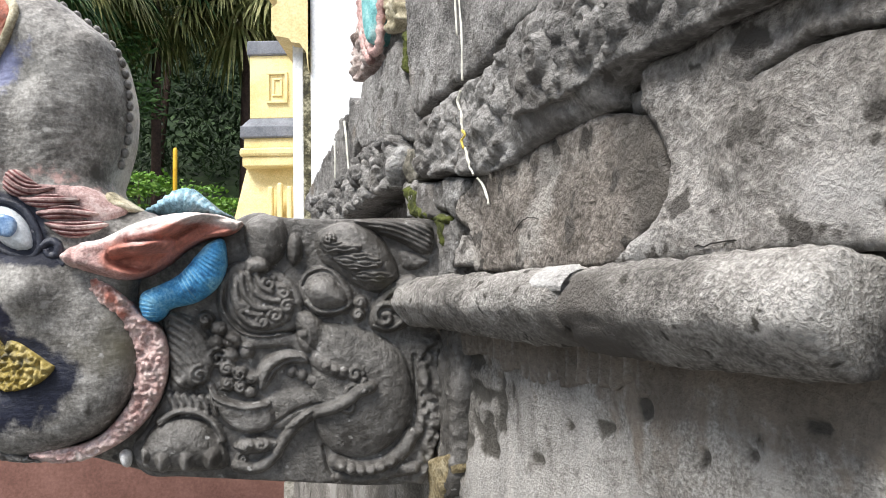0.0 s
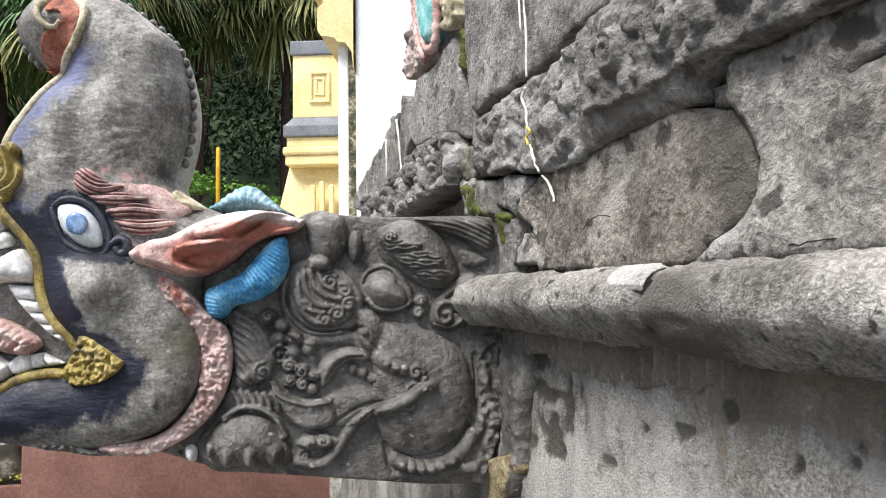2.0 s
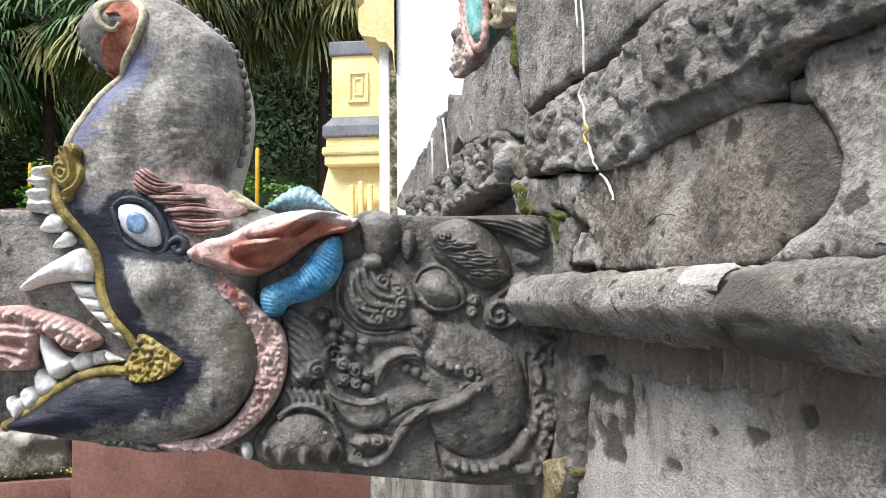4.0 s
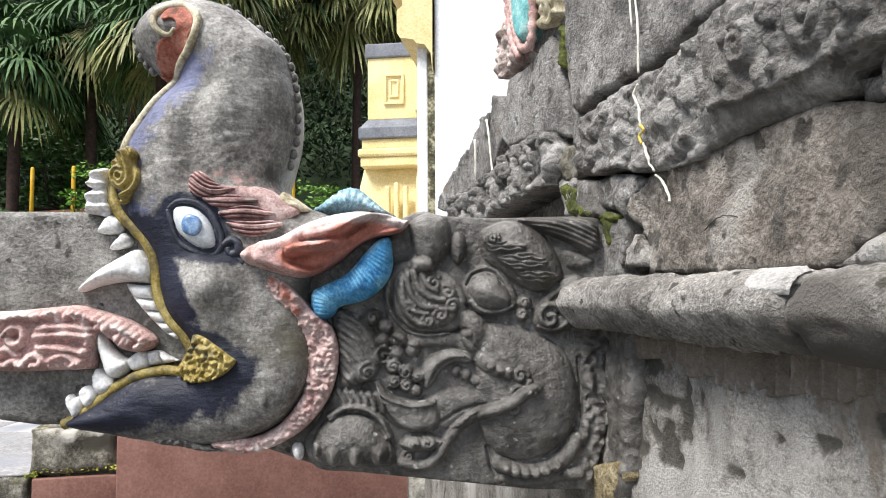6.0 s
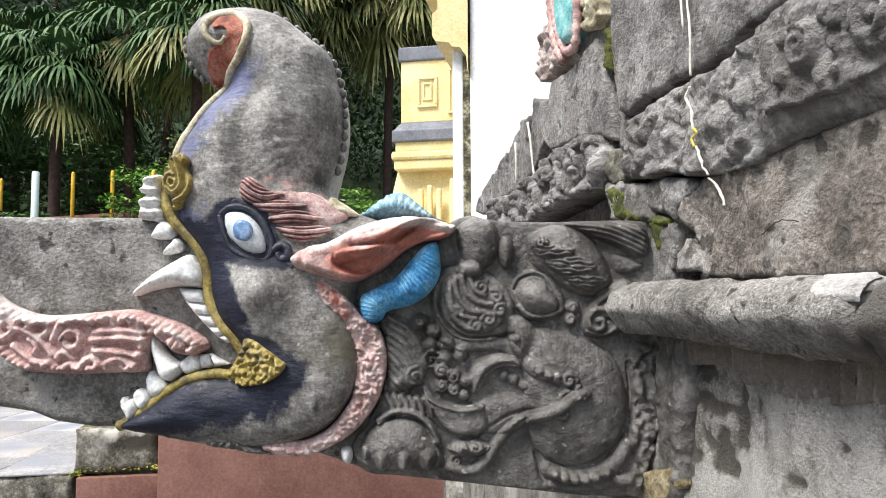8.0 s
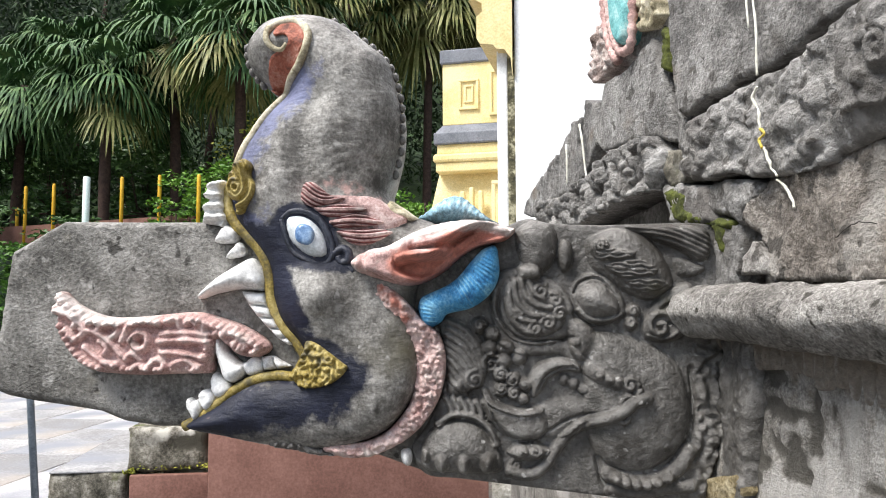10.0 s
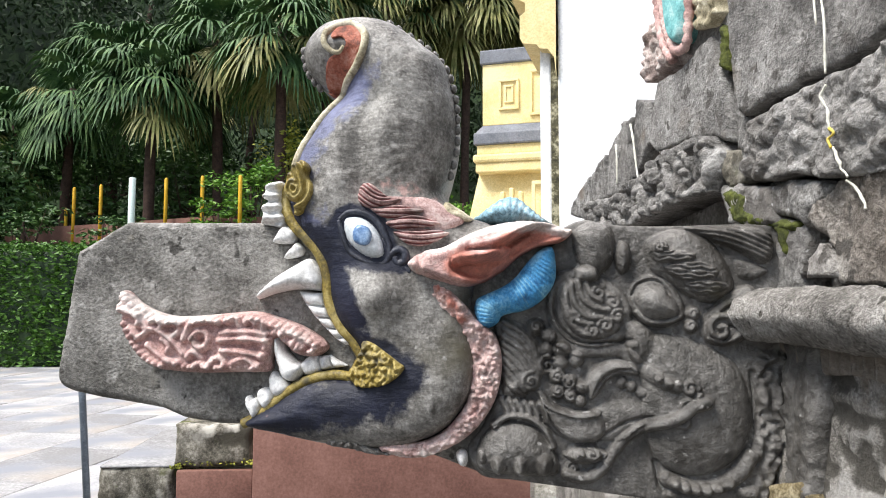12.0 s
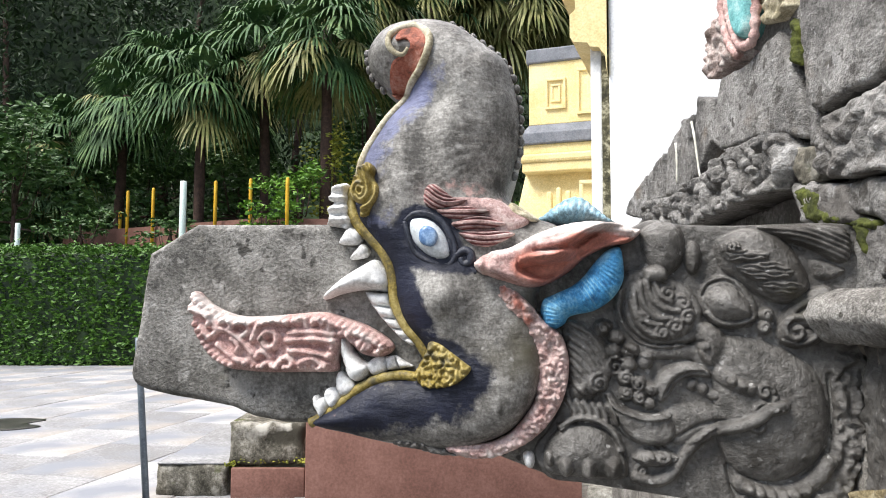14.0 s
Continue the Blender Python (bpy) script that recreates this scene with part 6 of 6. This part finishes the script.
def leaf_mesh(name, centres, size, mat, rng, flat=0.3, droop=0.0, jitter=0.4, slim=0.5):
    """Many small folded leaves in one mesh."""
    n = len(centres)
    d = rng.normal(size=(n, 3))
    d[:, 2] = d[:, 2] * flat - droop
    d /= np.linalg.norm(d, axis=1)[:, None]
    u = np.cross(d, rng.normal(size=(n, 3)))
    u /= np.linalg.norm(u, axis=1)[:, None]
    nrm = np.cross(d, u)
    s = size * (1 + jitter * rng.uniform(-1, 1, n))[:, None]
    a, b = centres - d * s * 0.5, centres + d * s * 0.5
    m = centres + nrm * s * 0.08
    v = np.stack([a, m + u * s * slim * 0.5, b, m - u * s * slim * 0.5], 1).reshape(-1, 3)
    f = [(4 * i, 4 * i + 1, 4 * i + 2) for i in range(n)] + [(4 * i, 4 * i + 2, 4 * i + 3) for i in range(n)]
    me = bpy.data.meshes.new(name)
    me.from_pydata(v.tolist(), [], f)
    me.materials.append(mat)
    return me


rw = np.random.default_rng(12)
for a0, a1, d0, z0 in ((-1.07, -0.7, 3.735, 0.165), (-1.1, -1.04, 3.74, 0.15), (-0.72, -0.66, 3.73, 0.17)):
    spots = np.stack([rw.uniform(a0, a1, 46), d0 + rw.normal(0, 0.008, 46), z0 + np.abs(rw.normal(0, 0.012, 46))], 1)
    weed = new("weeds", leaf_mesh("weeds", spots, 0.016, GOLDLEAF, rw))
    weed.matrix_world = FAR
    tagged(weed, "tiny yellow-green weeds in a stone joint", "weeds", kind="stuff")
rng = np.random.default_rng(4)
hedge = thing("hedge", FAR, "clipped dense green hedge along the paving", "hedge", kind="stuff")
# box in the lowered leaf colour, standing for the shade between the hedge leaves
part("core", boxbm(-13, -1.0, 11.02, 12.1, -0.01, 1.7, bevel=0.1), SHADELEAF, hedge)
n = 26000
c = np.stack([rng.uniform(-13, -1.0, n), 10.95 + np.abs(rng.normal(0, 0.07, n)) + 0.05 * np.sin(rng.uniform(0, 6, n)), rng.uniform(0.0, 1.78, n)], 1)
top = np.stack([rng.uniform(-13, -1.0, 9000), rng.uniform(10.95, 12.1, 9000), 1.74 + np.abs(rng.normal(0, 0.05, 9000))], 1)
crown = new("leaves", leaf_mesh("leaves", np.vstack([c, top]), 0.085, HEDGE, rng))
crown.parent = hedge


def fan_leaf(bm, base, direction, length, rng, blades=24):
    """A fan palm leaf: a stalk and many narrow drooping blades."""
    d = Vector(direction).normalized()
    side = d.cross(Vector((0, 0, 1)))
    side = side.normalized() if side.length > 1e-3 else Vector((1, 0, 0))
    up = side.cross(d).normalized()
    stalk = Vector(base) + d * length * 0.75
    q = [bm.verts.new(Vector(base) + side * 0.02), bm.verts.new(Vector(base) - side * 0.02), bm.verts.new(stalk - side * 0.012), bm.verts.new(stalk + side * 0.012)]
    bm.faces.new(q)
    for k in range(blades):
        a = radians(-125 + 250 * (k + 0.5) / blades + rng.uniform(-3, 3))
        w = (d * math.cos(a) + side * math.sin(a) + up * rng.uniform(-0.05, 0.12)).normalized()
        cross = w.cross(up).normalized()
        ln = length * (0.78 + 0.22 * math.cos(a)) * rng.uniform(0.85, 1.1)
        p, width, last = stalk.copy(), length * 0.022, None
        for s in range(5):
            t = s / 4
            pos = stalk + w * ln * t * (1 - 0.18 * t) - Vector((0, 0, 1)) * ln * 0.62 * t ** 2.2
            ww = width * (1.0 + 1.2 * t) * (1 - t) ** 0.5 + 0.002
            pair = (bm.verts.new(pos + cross * ww), bm.verts.new(pos - cross * ww))
            if last:
                bm.faces.new((last[0], last[1], pair[1], pair[0]))
            last = pair


def palm(a, dist, height, spread, seed, dry=0.2, lean=0.0, leaves=58, skirt=False):
    r = random.Random(seed)
    tree = thing("fan_palm", FAR @ pose(a, dist, -0.01), "tall fan palm with drooping green fronds" if not skirt else "fan palm with a skirt of dry yellowed fronds", "palm tree", group="palms behind the hedge")
    bm = bmesh.new()
    pts = [(lean * t * t, 0, height * t) for t in (k / 8 for k in range(9))]
    sweep(bm, pts, [0.115 - 0.03 * k / 8 + 0.01 * (k % 2) for k in range(9)], 12)
    part("trunk", bm, BARK, tree, "rough reddish brown trunk")
    green, dried = bmesh.new(), bmesh.new()
    for k in range(leaves):
        el = r.uniform(-0.95, 1.1) if not skirt else r.uniform(-1.3, 0.9)
        az = r.uniform(0, 2 * math.pi)
        d = (math.cos(az) * math.cos(el), math.sin(az) * math.cos(el), math.sin(el))
        old = (el < -0.1 and r.random() < dry * 2.5) or r.random() < dry * 0.3
        fan_leaf(dried if old else green, (lean, 0, height - 0.1 + r.uniform(-0.35, 0.1)), d, spread * r.uniform(0.8, 1.15), r)
    part("crown", green, LEAF, tree, smooth=False)
    if len(dried.verts):
        part("dry_fronds", dried, LEAFDRY, tree, "yellowed drooping fronds", smooth=False)
    else:
        dried.free()
    return tree


def spot(x, y, dist):
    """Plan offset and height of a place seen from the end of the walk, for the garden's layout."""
    return (x - 784) / 1282 * dist, 0.99 + (532 - y) / 1282 * dist


for k, (x, y, dist, spread, dry, skirt) in enumerate(((350, 130, 14.0, 0.85, 0.12, False), (205, 165, 15.5, 0.85, 0.05, False), (470, 60, 14.5, 0.95, 0.16, False), (575, 40, 13.0, 0.85, 0.22, False), (110, 230, 17.5, 0.9, 0.1, False), (290, 95, 18.0, 1.0, 0.05, False),
                                                     (760, -10, 17.0, 1.1, 0.9, True), (900, -30, 17.5, 1.2, 0.9, True), (660, -20, 15.0, 1.0, 0.3, False), (1040, -10, 18.0, 1.1, 0.7, True), (60, 330, 16.5, 0.7, 0.1, False), (430, 190, 17.0, 0.8, 0.05, False), (1200, -60, 18.0, 1.0, 0.7, True))):
    a, z = spot(x, y, dist)
    palm(a, dist, z, spread, 100 + k, dry, lean=0.15 * math.sin(k * 2.1), skirt=skirt)


def leafy(name, label, category, a, dist, z0, z1, wide, count, size, mat, seed, stem=True, clumps=14):
    """A shrub or tree: stem, limbs and clumps of small leaves with gaps."""
    r = np.random.default_rng(seed)
    tree = thing(name, FAR @ pose(a, dist, 0), label, category)
    cl = np.stack([r.normal(0, wide * 0.42, clumps), r.normal(0, wide * 0.35, clumps), r.uniform(z0 + (z1 - z0) * 0.1, z1, clumps)], 1)
    bm = bmesh.new()
    sweep(bm, [(0, 0, -0.05), (0.02, 0, z0), (0, 0, z0 + (z1 - z0) * 0.6)], [0.03 + wide * 0.03, 0.025 + wide * 0.02, 0.012], 8)
    for q in cl[:8]:
        sweep(bm, [(0, 0, z0 + (q[2] - z0) * 0.3), tuple(q * (0.5, 0.5, 0.75)), tuple(q)], [0.02 + wide * 0.008, 0.012, 0.005], 6)
    part("stem", bm, BARK, tree)
    pos = cl[r.integers(0, clumps, count)] + r.normal(0, 1, (count, 3)) * (wide * 0.17, wide * 0.17, (z1 - z0) * 0.07)
    ob = new("crown", leaf_mesh("crown", pos, size, mat, r))
    ob.parent = tree
    return tree


for k, (x, y0, y1, dist, wide, count, size, mat, name, lab) in enumerate((
        (525, 400, 290, 12.6, 0.7, 900, 0.1, YOUNG, "shrub", "young bright green leafy shrub"),
        (590, 400, 200, 13.2, 0.55, 900, 0.09, GOLDLEAF, "shrub", "tall yellow-green variegated shrub"),
        (470, 410, 362, 12.2, 0.6, 500, 0.09, YOUNG, "shrub", "low light green shrub"),
        (640, 380, 90, 15.0, 1.3, 2600, 0.14, MIDLEAF, "broadleaf_tree", "young broadleaf tree with dense green crown"),
        (20, 430, 200, 14.0, 1.2, 2200, 0.16, MIDLEAF, "broadleaf_tree", "dark green broadleaf tree beyond the hedge"),
        (-120, 430, 120, 15.0, 1.6, 3000, 0.18, MIDLEAF, "broadleaf_tree", "dark green broadleaf tree beyond the hedge"),
        (140, 430, 372, 13.4, 0.8, 700, 0.1, MIDLEAF, "shrub", "low dark green shrub by the wall"),
        (300, 430, 390, 12.8, 0.6, 500, 0.09, MIDLEAF, "shrub", "low dark green shrub by the wall"),
        (260, 420, 250, 16.5, 1.6, 2600, 0.15, MIDLEAF, "broadleaf_tree", "shaded broadleaf tree among the palms"),
        (420, 420, 260, 16.5, 1.6, 2600, 0.15, MIDLEAF, "broadleaf_tree", "shaded broadleaf tree among the palms"),
        (100, 420, 260, 17.5, 1.7, 2600, 0.15, MIDLEAF, "broadleaf_tree", "shaded broadleaf tree among the palms"),
        (740, 400, 330, 12.0, 0.9, 900, 0.1, YOUNG, "shrub", "light green shrub behind the pier"),
        (900, 395, 335, 12.0, 0.9, 900, 0.1, YOUNG, "shrub", "light green shrub behind the pier"))):
    a, z0 = spot(x, y0, dist)
    leafy(name, lab, "shrub" if name == "shrub" else "tree", a, dist, z0, spot(x, y1, dist)[1], wide, count, size, mat, 200 + k)

# bank, low red garden wall and yellow posts
bm = bmesh.new()
vs = [[bm.verts.new((x, y, z)) for y, z in ((12.0, -0.02), (12.6, 1.2), (13.8, 1.9), (17, 2.4), (24, 5), (40, 16))] for x in (-40, -20, -10, -5, 0, 5, 10, 25, 40)]
for p, q in zip(vs[:-1], vs[1:]):
    for k in range(5):
        bm.faces.new((p[k], q[k], q[k + 1], p[k + 1]))
bmesh.ops.recalc_face_normals(bm, faces=bm.faces)
bank = finish(bm, "bank", SHADELEAF)
bank.matrix_world = FAR
tagged(bank, "shaded overgrown earth bank rising to the woods", "ground", kind="structure")
garden_wall = thing("garden_wall", FAR, "low brick-red garden wall on the bank", "wall")
bm = bmesh.new()
ends = [(-8.2, 15.6, 2.45), (-6.2, 14.4, 2.42), (-3.2, 12.6, 2.42), (3.5, 12.2, 2.3)]
for (x0, y0, z0), (x1, y1, z1) in zip(ends[:-1], ends[1:]):
    f = [bm.verts.new(p) for p in ((x0, y0, 0.8), (x1, y1, 0.8), (x1, y1, z1), (x0, y0, z0))]
    g = [bm.verts.new((v.co.x, v.co.y + 0.15, v.co.z)) for v in f]
    bm.faces.new(f), bm.faces.new(g[::-1]), bm.faces.new((f[3], f[2], g[2], g[3]))
bmesh.ops.recalc_face_normals(bm, faces=bm.faces)
part("wall_body", bm, REDWALL, garden_wall, smooth=False)
first = None
for x, y, y2, dist in ((215, 376, 410, 15.2), (228, 340, 400, 14.6), (273, 335, 398, 14.1), (328, 330, 396, 13.6), (383, 322, 392, 13.1), (445, 318, 390, 12.6), (510, 316, 388, 12.1), (710, 300, 390, 11.6), (797, 280, 390, 11.4)):
    a, z1 = spot(x, y, dist)
    z0 = spot(x, y2, dist)[1]
    m = FAR @ pose(a, dist - 0.12, 0)
    post = thing("yellow_post", m, "slim bright yellow painted railing post", "post", group="yellow posts along the garden wall")
    part("shaft", sweep(bmesh.new(), [(0, 0, 1.6), (0, 0, z1 - 0.03), (0, 0, z1)], [0.032, 0.032, 0.02], 12), POSTYELLOW, post)
for x, y, dist in ((316, 318, 12.0), (20, 395, 12.0)):
    a, z1 = spot(x, y, dist)
    pale = thing("pale_post", FAR @ pose(a, dist + 0.15, 0), "pale green painted round post behind the hedge", "post")
    part("shaft", sweep(bmesh.new(), [(0, 0, 0.0), (0, 0, z1 - 0.01), (0, 0, z1)], [0.055 if x > 100 else 0.04] * 2 + [0.045 if x > 100 else 0.03], 14), PALEPOLE, pale)

# woods
r2 = np.random.default_rng(9)
woods = thing("woods", FAR, "dense dark woods rising behind the garden", "woods", kind="stuff")
n = 170000
x = r2.uniform(-26, 22, n)
y = 19 + 5 * r2.random(n) + 1.2 * np.sin(x * 1.1)
z = 1.5 + 14 * r2.random(n) ** 0.9
keep = np.sin(x * 1.9 + 0.8 * z) + np.sin(z * 1.4 - 0.5 * x) + 0.9 * r2.normal(size=n) > -0.9
ob = new("foliage", leaf_mesh("foliage", np.stack([x, y, z], 1)[keep], 0.24, SHADELEAF, r2, droop=0.8, slim=0.36))
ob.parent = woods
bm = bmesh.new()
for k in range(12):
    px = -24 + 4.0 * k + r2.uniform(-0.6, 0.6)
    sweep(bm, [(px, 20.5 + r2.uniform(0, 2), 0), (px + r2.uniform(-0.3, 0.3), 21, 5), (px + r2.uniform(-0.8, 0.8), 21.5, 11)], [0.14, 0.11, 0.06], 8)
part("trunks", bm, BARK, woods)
# added sheet behind the foliage; its dark colour stands for the woods' deep shade
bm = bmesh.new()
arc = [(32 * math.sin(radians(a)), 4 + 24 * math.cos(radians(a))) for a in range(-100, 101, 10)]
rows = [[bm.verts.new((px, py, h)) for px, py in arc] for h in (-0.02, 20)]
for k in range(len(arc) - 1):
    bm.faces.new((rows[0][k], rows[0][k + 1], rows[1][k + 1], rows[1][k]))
backdrop = finish(bm, "backdrop", SHADELEAF)
backdrop.matrix_world = FAR
tagged(backdrop, "leaf-coloured backdrop sheet behind the woods, with shade in its colour", "backdrop", kind="structure")
